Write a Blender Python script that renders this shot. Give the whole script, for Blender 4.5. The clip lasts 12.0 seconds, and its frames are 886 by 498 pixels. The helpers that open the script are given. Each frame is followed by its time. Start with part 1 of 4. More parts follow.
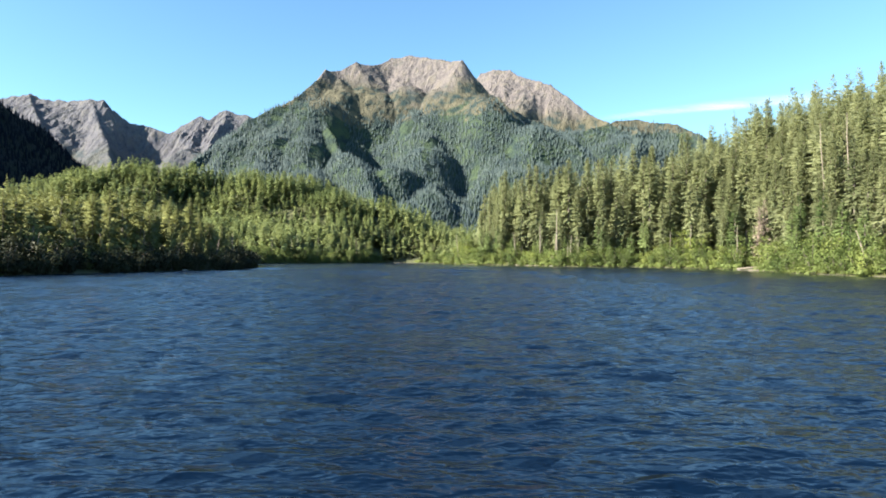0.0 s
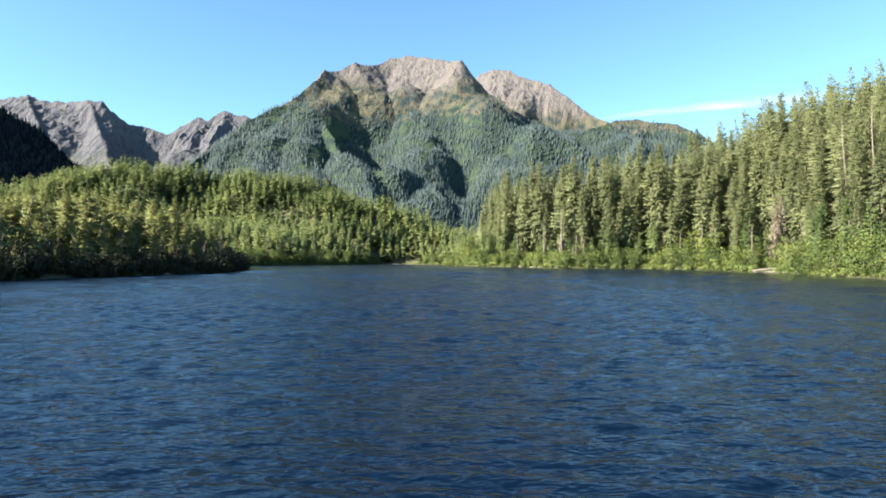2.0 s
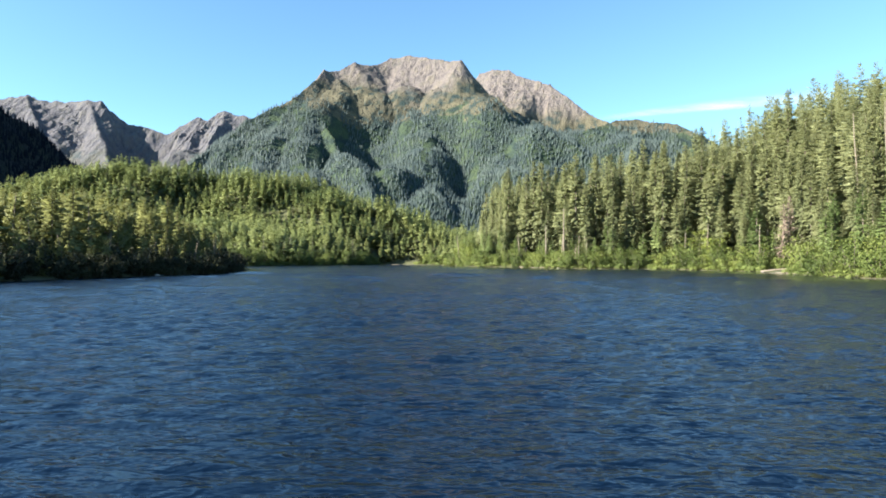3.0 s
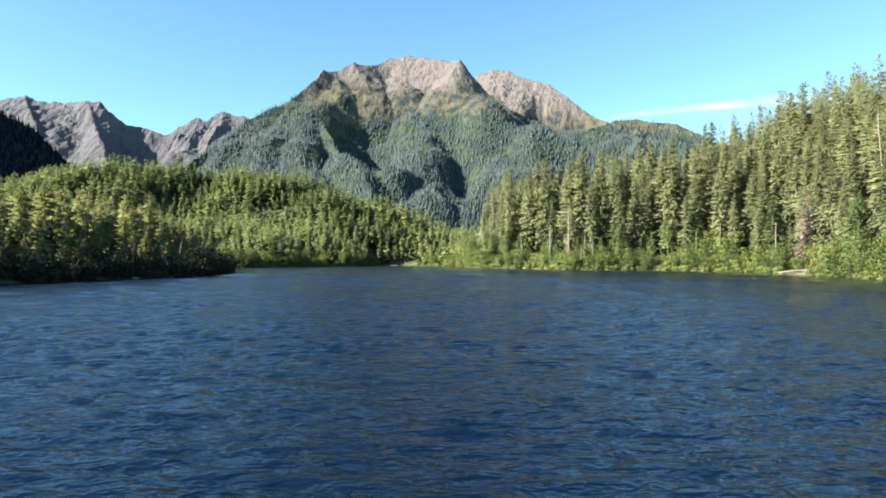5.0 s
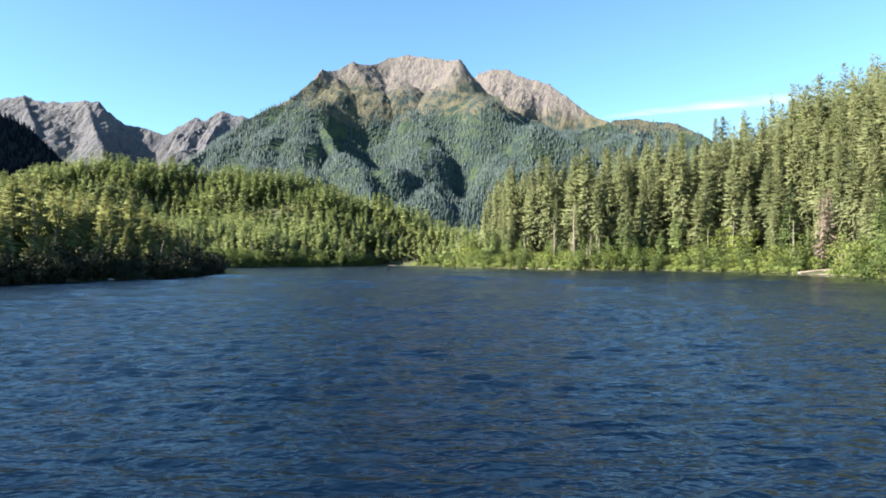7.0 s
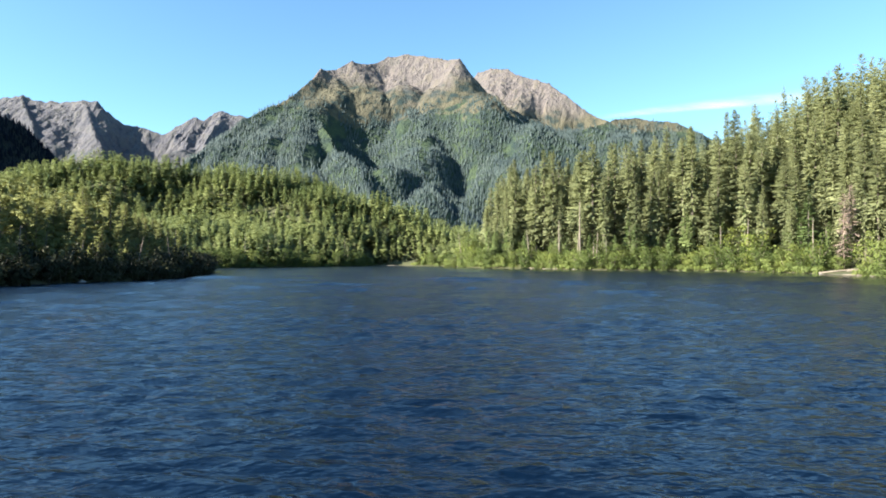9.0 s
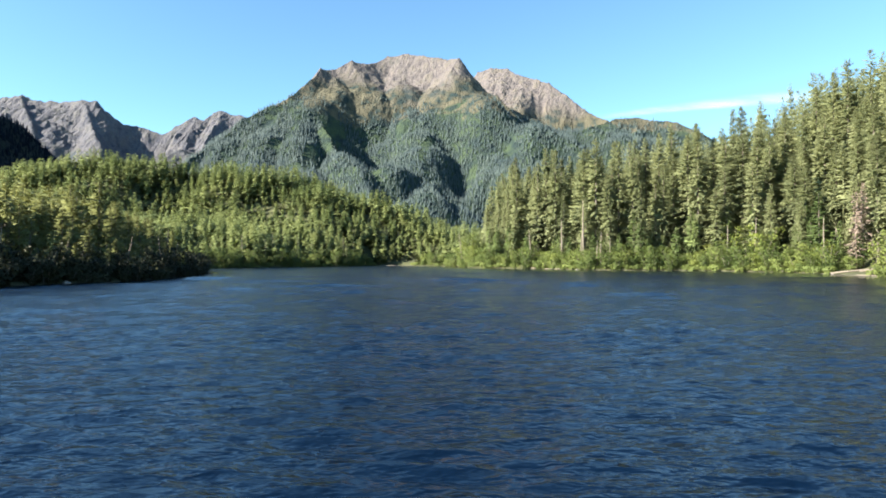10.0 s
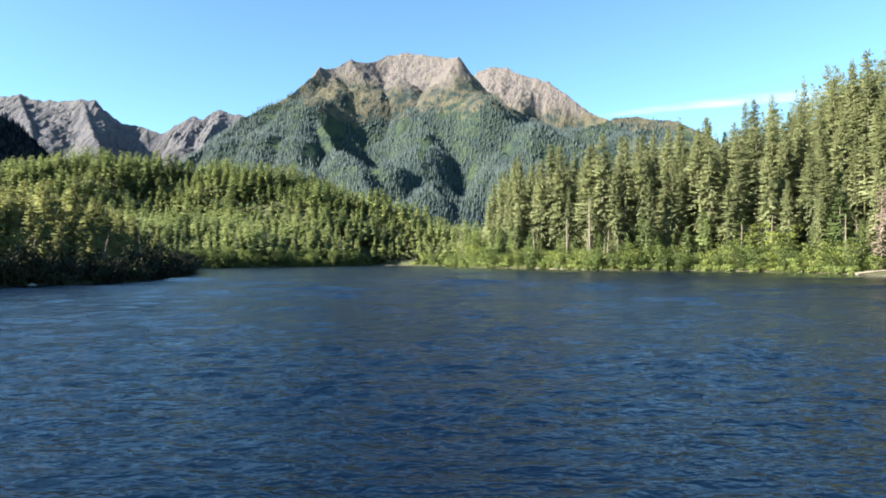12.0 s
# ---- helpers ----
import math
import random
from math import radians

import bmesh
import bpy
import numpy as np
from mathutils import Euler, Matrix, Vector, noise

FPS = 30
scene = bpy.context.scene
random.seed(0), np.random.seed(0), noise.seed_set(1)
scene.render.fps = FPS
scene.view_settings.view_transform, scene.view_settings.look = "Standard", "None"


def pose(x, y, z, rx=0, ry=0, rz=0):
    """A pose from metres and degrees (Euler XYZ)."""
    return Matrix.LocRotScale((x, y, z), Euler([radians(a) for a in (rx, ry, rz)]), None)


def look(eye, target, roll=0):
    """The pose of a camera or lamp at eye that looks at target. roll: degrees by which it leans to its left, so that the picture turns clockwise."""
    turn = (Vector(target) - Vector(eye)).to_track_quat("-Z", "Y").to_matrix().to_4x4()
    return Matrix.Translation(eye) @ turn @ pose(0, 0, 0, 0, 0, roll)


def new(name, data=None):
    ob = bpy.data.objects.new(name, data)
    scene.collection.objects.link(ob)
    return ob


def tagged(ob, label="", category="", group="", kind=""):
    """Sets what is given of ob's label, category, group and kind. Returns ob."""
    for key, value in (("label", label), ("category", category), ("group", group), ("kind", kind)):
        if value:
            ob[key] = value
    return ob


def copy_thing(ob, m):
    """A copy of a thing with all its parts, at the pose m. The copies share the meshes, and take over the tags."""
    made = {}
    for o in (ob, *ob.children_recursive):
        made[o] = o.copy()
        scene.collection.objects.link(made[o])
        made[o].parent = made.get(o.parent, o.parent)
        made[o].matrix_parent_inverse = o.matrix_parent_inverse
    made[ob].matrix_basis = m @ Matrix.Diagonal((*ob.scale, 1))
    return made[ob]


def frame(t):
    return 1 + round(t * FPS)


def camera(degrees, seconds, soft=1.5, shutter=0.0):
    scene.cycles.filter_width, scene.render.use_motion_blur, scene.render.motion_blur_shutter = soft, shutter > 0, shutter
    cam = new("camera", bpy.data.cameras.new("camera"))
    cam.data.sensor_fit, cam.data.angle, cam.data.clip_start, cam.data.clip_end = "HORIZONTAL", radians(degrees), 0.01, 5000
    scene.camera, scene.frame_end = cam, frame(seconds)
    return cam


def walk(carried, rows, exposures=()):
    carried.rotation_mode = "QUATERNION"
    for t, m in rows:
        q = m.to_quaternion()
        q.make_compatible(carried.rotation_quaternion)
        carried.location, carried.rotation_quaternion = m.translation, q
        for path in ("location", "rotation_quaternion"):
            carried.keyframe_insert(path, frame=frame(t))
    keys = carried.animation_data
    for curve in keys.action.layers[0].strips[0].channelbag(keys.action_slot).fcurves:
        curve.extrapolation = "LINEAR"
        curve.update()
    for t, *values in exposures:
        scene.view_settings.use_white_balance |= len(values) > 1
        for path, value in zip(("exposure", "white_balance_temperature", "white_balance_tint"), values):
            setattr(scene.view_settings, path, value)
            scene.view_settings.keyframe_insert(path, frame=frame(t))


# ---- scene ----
# The flight: low over the lake, straight ahead at about 4.6 m/s.
cam = camera(72.0, 12.0, soft=1.8)
EYE, TILT, LEAN, TURN = 3.45, 0.8, -0.32, 0.0
ROWS = [
    (0.0, 0.000, 0.00, 0.000, 0.000, 0.000, -0.000),
    (0.5, -0.089, 2.25, 0.073, -0.000, 0.015, 0.040),
    (1.0, -0.163, 4.83, 0.150, -0.015, 0.030, 0.070),
    (1.5, -0.260, 7.12, 0.191, -0.037, 0.037, 0.110),
    (2.0, -0.305, 9.69, 0.240, -0.044, 0.044, 0.140),
    (2.5, -0.329, 11.92, 0.280, -0.052, 0.052, 0.150),
    (3.0, -0.406, 14.43, 0.280, -0.066, 0.059, 0.140),
    (5.0, -0.654, 23.72, 0.244, -0.111, 0.111, 0.220),
    (5.5, -0.695, 25.82, 0.167, -0.111, 0.118, 0.220),
    (6.0, -0.792, 28.26, 0.126, -0.133, 0.111, 0.230),
    (6.5, -0.869, 30.43, 0.085, -0.140, 0.118, 0.240),
    (7.0, -0.918, 32.85, 0.057, -0.155, 0.103, 0.260),
    (9.0, -1.247, 41.94, -0.057, -0.214, 0.081, 0.310),
    (9.5, -1.333, 44.01, -0.061, -0.222, 0.074, 0.320),
    (10.0, -1.418, 46.38, -0.089, -0.229, 0.066, 0.330),
    (10.5, -1.467, 48.43, -0.102, -0.236, 0.052, 0.340),
    (11.0, -1.560, 50.72, -0.126, -0.244, 0.037, 0.340),
    (11.5, -1.621, 52.70, -0.154, -0.259, 0.030, 0.350),
    (12.0, -1.714, 54.93, -0.199, -0.266, 0.015, 0.350),
]
walk(cam, [(t, pose(0, 0, EYE, TILT, LEAN, TURN) @ pose(x, y, z, 90 + pitch, roll, yaw))
           for t, x, y, z, yaw, pitch, roll in ROWS],
     exposures=[(0.0, 2.18), (12.0, 2.18)])

# ---- light ----
SUN_AZIMUTH, SUN_HEIGHT = 248.0, 30.0   # degrees clockwise from +y; above the horizon
az, el = radians(SUN_AZIMUTH), radians(SUN_HEIGHT)
to_sun = Vector((math.sin(az) * math.cos(el), math.cos(az) * math.cos(el), math.sin(el)))
sun = new("sun", bpy.data.lights.new("sun", "SUN"))
sun.data.energy, sun.data.angle, sun.data.color = 5.0, radians(0.53), (1.0, 0.93, 0.80)
sun.matrix_world = look(to_sun * 800, (0, 0, 0))
world = bpy.data.worlds.new("sky")
scene.world = world
world.use_nodes = True
wn = world.node_tree
sky = wn.nodes.new("ShaderNodeTexSky")
sky.sky_type, sky.sun_disc, sky.sun_elevation, sky.sun_rotation = "NISHITA", False, el, az
sky.air_density, sky.dust_density, sky.ozone_density = 0.92, 0.0, 2.0
wn.nodes["Background"].inputs["Strength"].default_value = 0.0625
clear = wn.nodes.new("ShaderNodeMix")
clear.data_type, clear.blend_type = "RGBA", "MULTIPLY"
clear.inputs[0].default_value, clear.inputs[7].default_value = 1.0, (0.775, 1.025, 1.065, 1)
wn.links.new(sky.outputs[0], clear.inputs[6])
wn.links.new(clear.outputs[2], wn.nodes["Background"].inputs["Color"])


# ---- noise and mesh tools ----
def lattice(ix, iy, seed):
    h = (ix.astype(np.int64) * 374761393 + iy.astype(np.int64) * 668265263 + seed * 974711) & 0xFFFFFFFF
    h = ((h ^ (h >> 13)) * 1274126177) & 0xFFFFFFFF
    h = ((h ^ (h >> 16)) * 2246822519) & 0xFFFFFFFF
    return ((h ^ (h >> 15)) & 0xFFFF) / 65535.0 * 2 * math.pi


def perlin(x, y, seed=0):
    """Gradient noise, about -0.7 to 0.7."""
    x, y = np.asarray(x, float), np.asarray(y, float)
    ix, iy = np.floor(x), np.floor(y)
    fx, fy = x - ix, y - iy
    u, v = fx * fx * fx * (fx * (fx * 6 - 15) + 10), fy * fy * fy * (fy * (fy * 6 - 15) + 10)

    def corner(dx, dy):
        a = lattice(ix + dx, iy + dy, seed)
        return np.cos(a) * (fx - dx) + np.sin(a) * (fy - dy)
    low = corner(0, 0) * (1 - u) + corner(1, 0) * u
    high = corner(0, 1) * (1 - u) + corner(1, 1) * u
    return low * (1 - v) + high * v


def fbm(x, y, octaves=4, seed=0, gain=0.5):
    return sum(gain ** k * perlin(x * 2 ** k, y * 2 ** k, seed + k) for k in range(octaves))


def ridged(x, y, octaves=4, seed=0, gain=0.5):
    """Sharp crests at 1, hollows towards 0."""
    return sum(gain ** k * (1 - np.abs(perlin(x * 2 ** k, y * 2 ** k, seed + k)) * 2) for k in range(octaves)) / sum(gain ** k for k in range(octaves))


def step(a, b, x):
    t = np.clip((x - a) / (b - a), 0, 1)
    return t * t * (3 - 2 * t)


def outward(v, f, squat=0.5, level=0.4, keep=0.5):
    """Turns the faces of a crown outwards, and gives each corner a normal that leans from its own face towards the crown's rounded outside."""
    top = v[:, 2].max()
    out = np.stack([v[:, 0], v[:, 1], (v[:, 2] - level * top) * squat], -1)
    out /= np.linalg.norm(out, axis=1, keepdims=True) + 1e-6
    out[:, 2] += 0.25
    own = np.cross(v[f[:, 1]] - v[f[:, 0]], v[f[:, 2]] - v[f[:, 0]])
    own /= np.linalg.norm(own, axis=1, keepdims=True) + 1e-9
    side = (own * out[f[:, 0]]).sum(1) < 0
    f = np.where(side[:, None], f[:, ::-1], f)
    own[side] *= -1
    n = np.zeros_like(v)
    for k in range(3):
        np.add.at(n, f[:, k], own)
    n /= np.linalg.norm(n, axis=1, keepdims=True) + 1e-9
    n = out * (1 - keep) + n * keep
    return v, f, n / (np.linalg.norm(n, axis=1, keepdims=True) + 1e-9)


def mesh_of(name, verts, faces, material, smooth=False, normals=None):
    """A mesh from arrays of vertices and of equal-sided faces."""
    if normals is not None:
        me = mesh_of(name, verts, faces, material, True)
        me.normals_split_custom_set_from_vertices(np.asarray(normals, np.float32))
        return me
    me = bpy.data.meshes.new(name)
    verts, faces = np.asarray(verts, np.float32).reshape(-1, 3), np.asarray(faces, np.int32)
    n, k = faces.shape
    me.vertices.add(len(verts))
    me.vertices.foreach_set("co", verts.ravel())
    me.loops.add(n * k)
    me.loops.foreach_set("vertex_index", faces.ravel())
    me.polygons.add(n)
    me.polygons.foreach_set("loop_start", np.arange(0, n * k, k, dtype=np.int32))
    me.polygons.foreach_set("use_smooth", np.full(n, smooth))
    me.materials.append(material)
    me.update(calc_edges=True)
    return me


class Bag:
    """Gathers triangles."""
    def __init__(self):
        self.v, self.f, self.n = [], [], 0

    def add(self, v, f):
        v = np.asarray(v, float).reshape(-1, 3)
        self.v.append(v)
        self.f.append(np.asarray(f, int).reshape(-1, 3) + self.n)
        self.n += len(v)

    def arrays(self):
        return np.concatenate(self.v), np.concatenate(self.f)

    def crown(self, name, material, squat=0.5, level=0.4, keep=0.5):
        v, f, n = outward(*self.arrays(), squat, level, keep)
        return mesh_of(name, v, f, material, True, n)

    def mesh(self, name, material, smooth=False):
        return mesh_of(name, *self.arrays(), material, smooth)


def grid_mesh(name, xs, ys, z, material, smooth=True):
    """A sheet over the lines xs and ys, z[j, i] high."""
    gx, gy = np.meshgrid(xs, ys)
    verts = np.stack([gx, gy, z], -1).reshape(-1, 3)
    i, j = np.meshgrid(np.arange(len(xs) - 1), np.arange(len(ys) - 1))
    a = (j * len(xs) + i).ravel()
    return mesh_of(name, verts, np.stack([a, a + 1, a + len(xs) + 1, a + len(xs)], -1), material, smooth)


def part(name, me, parent, label=""):
    ob = new(name, me)
    ob.parent = parent
    if label:
        ob["label"] = label
    return ob


def spread(lo, hi, fine, grow, near_lo, near_hi):
    """Lines fine apart from near_lo to near_hi, then ever wider out to lo and hi."""
    out = list(np.arange(near_lo, near_hi + fine / 2, fine))
    d, x = fine, near_hi
    while x < hi:
        d *= grow
        x += d
        out.append(min(x, hi))
    d, x = fine, near_lo
    while x > lo:
        d *= grow
        x -= d
        out.insert(0, max(x, lo))
    return np.array(out)


# ---- materials ----
class Nodes:
    """A new node material, with short calls to add and join nodes."""
    def __init__(self, name):
        self.m = bpy.data.materials.new(name)
        self.m.use_nodes = True
        self.t = self.m.node_tree
        self.b = self.t.nodes["Principled BSDF"]
        self.out = self.t.nodes["Material Output"]

    def node(self, kind, **values):
        n = self.t.nodes.new("ShaderNode" + kind)
        for key, value in values.items():
            n.inputs[key].default_value = value
        return n

    def join(self, a, b):
        self.t.links.new(a, b)

    def noise(self, where, scale, detail=4.0, rough=0.55):
        n = self.node("TexNoise", Scale=scale, Detail=detail, Roughness=rough)
        self.join(where, n.inputs["Vector"])
        return n.outputs["Fac"]

    def math(self, op, a, b=0.0, clamp=False):
        n = self.t.nodes.new("ShaderNodeMath")
        n.operation, n.use_clamp = op, clamp
        for socket, value in zip(n.inputs, (a, b)):
            if isinstance(value, (int, float)):
                socket.default_value = value
            else:
                self.join(value, socket)
        return n.outputs[0]

    def ramp(self, fac, stops):
        n = self.t.nodes.new("ShaderNodeValToRGB")
        e = n.color_ramp.elements
        while len(e) < len(stops):
            e.new(0.5)
        for k, (pos, col) in enumerate(stops):
            e[k].position, e[k].color = pos, (*col, 1) if len(col) == 3 else col
        self.join(fac, n.inputs[0])
        return n.outputs[0]

    def mix(self, fac, a, b):
        n = self.t.nodes.new("ShaderNodeMix")
        n.data_type = "RGBA"
        for socket, value in zip((n.inputs[0], n.inputs[6], n.inputs[7]), (fac, a, b)):
            if isinstance(value, (int, float)):
                socket.default_value = value
            elif isinstance(value, tuple):
                socket.default_value = (*value, 1)
            else:
                self.join(value, socket)
        return n.outputs[2]

    def smooth(self, x, lo, hi):
        n = self.t.nodes.new("ShaderNodeMapRange")
        n.interpolation_type = "SMOOTHSTEP"
        self.join(x, n.inputs[0])
        n.inputs[1].default_value, n.inputs[2].default_value = lo, hi
        return n.outputs[0]

    def bump(self, height, strength, distance):
        n = self.node("Bump", Strength=strength, Distance=distance)
        self.join(height, n.inputs["Height"])
        self.join(n.outputs[0], self.b.inputs["Normal"])
        return n

    def place(self):
        return self.node("NewGeometry").outputs["Position"]


def foliage(name, dark, mid, light, patch=0.12, through_leaf=0.20, spotty=0.55, gloss=0.2):
    """Needles or leaves: varied from tree to tree, from bough to bough and along a bough."""
    s = Nodes(name)
    geo, info = s.node("NewGeometry"), s.node("ObjectInfo")
    broad = s.noise(geo.outputs["Position"], patch, 2.0)
    fine = s.noise(geo.outputs["Position"], 2.2, 3.0)
    v = s.math("MULTIPLY", geo.outputs["Random Per Island"], 0.12)
    v = s.math("ADD", v, s.math("MULTIPLY", info.outputs["Random"], 0.38))
    v = s.math("ADD", v, s.math("MULTIPLY", broad, spotty))
    v = s.math("ADD", v, s.math("MULTIPLY", fine, 0.35))
    col = s.ramp(s.math("SUBTRACT", v, 0.20 + (spotty - 0.55) / 2), [(0.12, dark), (0.5, mid), (0.88, light)])
    s.join(col, s.b.inputs["Base Color"])
    s.b.inputs["Roughness"].default_value = 0.62
    s.b.inputs["Specular IOR Level"].default_value = gloss
    glow = s.node("BsdfTranslucent")
    s.join(col, glow.inputs["Color"])
    both = s.node("MixShader", Fac=through_leaf)
    s.join(s.b.outputs[0], both.inputs[1])
    s.join(glow.outputs[0], both.inputs[2])
    s.join(both.outputs[0], s.out.inputs["Surface"])
    return s.m


def bark_material(name, dark, light):
    s = Nodes(name)
    co = s.node("TexCoord").outputs["Object"]
    stretch = s.node("Mapping")
    stretch.inputs["Scale"].default_value = (6, 6, 0.7)
    s.join(co, stretch.inputs["Vector"])
    n = s.noise(stretch.outputs[0], 1.5, 5.0)
    s.join(s.ramp(n, [(0.3, dark), (0.7, light)]), s.b.inputs["Base Color"])
    s.b.inputs["Roughness"].default_value = 0.9
    s.bump(n, 0.6, 0.05)
    return s.m


SPRUCE = foliage("spruce_needles", (0.108, 0.130, 0.068), (0.230, 0.252, 0.122), (0.315, 0.335, 0.175), 0.12, 0.40)
HEMLOCK = foliage("hemlock_needles", (0.048, 0.058, 0.019), (0.166, 0.178, 0.060), (0.246, 0.252, 0.094))
KNOLL = foliage("knoll_needles", (0.046, 0.072, 0.028), (0.148, 0.188, 0.070), (0.265, 0.295, 0.114), 0.05, 0.20, 0.85)
WILLOW = foliage("willow_leaves", (0.085, 0.110, 0.025), (0.190, 0.230, 0.050), (0.310, 0.340, 0.085), 0.2, 0.35)
# leaf colour holds the deep shade under the point's trees
SHADE_BRUSH = foliage("shade_dark_brush", (0.011, 0.014, 0.007), (0.024, 0.028, 0.012), (0.044, 0.048, 0.021))
YOUNG = foliage("young_needles", (0.040, 0.065, 0.022), (0.120, 0.165, 0.055), (0.200, 0.240, 0.090))
ALDER = foliage("alder_leaves", (0.036, 0.060, 0.018), (0.116, 0.152, 0.042), (0.215, 0.248, 0.066), 0.14, 0.35, 0.75)
# the blue of distance haze is mixed into these needles' colour
HAZEWOOD = foliage("haze_blue_needles", (0.022, 0.037, 0.045), (0.050, 0.072, 0.074), (0.092, 0.118, 0.098), 0.008, 0.10)
# spruce needles darkened in colour to deepen the steep slope's shade
SHADEWOOD = foliage("shade_dark_needles", (0.005, 0.008, 0.013), (0.009, 0.013, 0.019), (0.015, 0.020, 0.025), 0.02, 0.05, 0.55, 0.0)
BARK = bark_material("bark", (0.07, 0.055, 0.045), (0.20, 0.17, 0.14))
GREYWOOD = bark_material("dead_branches", (0.12, 0.088, 0.068), (0.27, 0.205, 0.165))
DEADWOOD = bark_material("bleached_wood", (0.13, 0.105, 0.08), (0.28, 0.24, 0.19))


def ground_material():
    s = Nodes("forest_floor")
    p = s.place()
    a, b = s.noise(p, 0.25, 5.0), s.noise(p, 3.0, 4.0)
    moss = s.ramp(s.math("ADD", s.math("MULTIPLY", a, 0.6), s.math("MULTIPLY", b, 0.4)),
                  [(0.3, (0.025, 0.030, 0.012)), (0.5, (0.055, 0.060, 0.022)), (0.7, (0.10, 0.095, 0.04))])
    gravel = s.ramp(b, [(0.3, (0.05, 0.042, 0.03)), (0.6, (0.12, 0.105, 0.08)), (0.75, (0.22, 0.20, 0.165))])
    sep = s.node("SeparateXYZ")
    s.join(p, sep.inputs[0])
    height = s.math("ADD", sep.outputs["Z"], s.math("MULTIPLY", a, -0.5))
    s.join(s.mix(s.smooth(height, -0.4, 0.02), gravel, moss), s.b.inputs["Base Color"])
    s.b.inputs["Roughness"].default_value = 0.95
    s.bump(b, 0.7, 0.2)
    return s.m


def water_material():
    s = Nodes("lake_water")
    p = s.place()
    heights = []
    for scale, stretch, turn, weight in ((0.9, (0.5, 1.0, 1), 0.1, 0.5), (2.1, (0.45, 1.0, 1), -0.12, 0.6), (5.0, (0.5, 1.0, 1), 0.1, 0.28)):
        mp = s.node("Mapping")
        mp.inputs["Scale"].default_value = stretch
        mp.inputs["Rotation"].default_value = (0, 0, turn)
        s.join(p, mp.inputs["Vector"])
        n = s.math("SUBTRACT", s.math("MULTIPLY", s.noise(mp.outputs[0], scale, 1.5, 0.5), 2.0), 1.0)
        crest = s.math("SQRT", s.math("ADD", s.math("MULTIPLY", n, n), 0.006))
        heights.append(s.math("MULTIPLY", crest, -weight))
    total = s.math("ADD", s.math("ADD", heights[0], heights[1]), heights[2])
    gust = s.noise(p, 0.035, 2.0)
    total = s.math("MULTIPLY", total, s.math("ADD", s.math("MULTIPLY", gust, 0.5), 0.75))
    wind = s.node("Attribute")
    wind.attribute_name = "ruffle"
    s.bump(s.math("MULTIPLY", total, wind.outputs["Fac"]), 1.0, 0.18)
    s.b.inputs["Base Color"].default_value = (0.0008, 0.0044, 0.0130, 1)
    # away from the modelled waves the finer, unmodelled ones stand in as roughness
    sep = s.node("SeparateXYZ")
    s.join(p, sep.inputs[0])
    far = s.math("MAXIMUM", s.smooth(s.math("ABSOLUTE", sep.outputs["X"]), 22.0, 75.0), s.smooth(sep.outputs["Y"], 40.0, 130.0))
    band = s.node("Mapping")
    band.inputs["Scale"].default_value = (0.03, 0.14, 1)
    s.join(p, band.inputs["Vector"])
    cat = s.math("MULTIPLY", s.math("SUBTRACT", s.noise(band.outputs[0], 1.0, 4.0, 0.6), 0.5), 0.30)
    far = s.math("MULTIPLY", far, s.math("ADD", cat, 0.03))
    calm = s.math("ADD", s.math("MULTIPLY", wind.outputs["Fac"], 0.6), 0.4)
    s.join(s.math("MULTIPLY", s.math("ADD", far, 0.13, True), calm), s.b.inputs["Roughness"])
    s.b.inputs["IOR"].default_value = 1.333
    return s.m


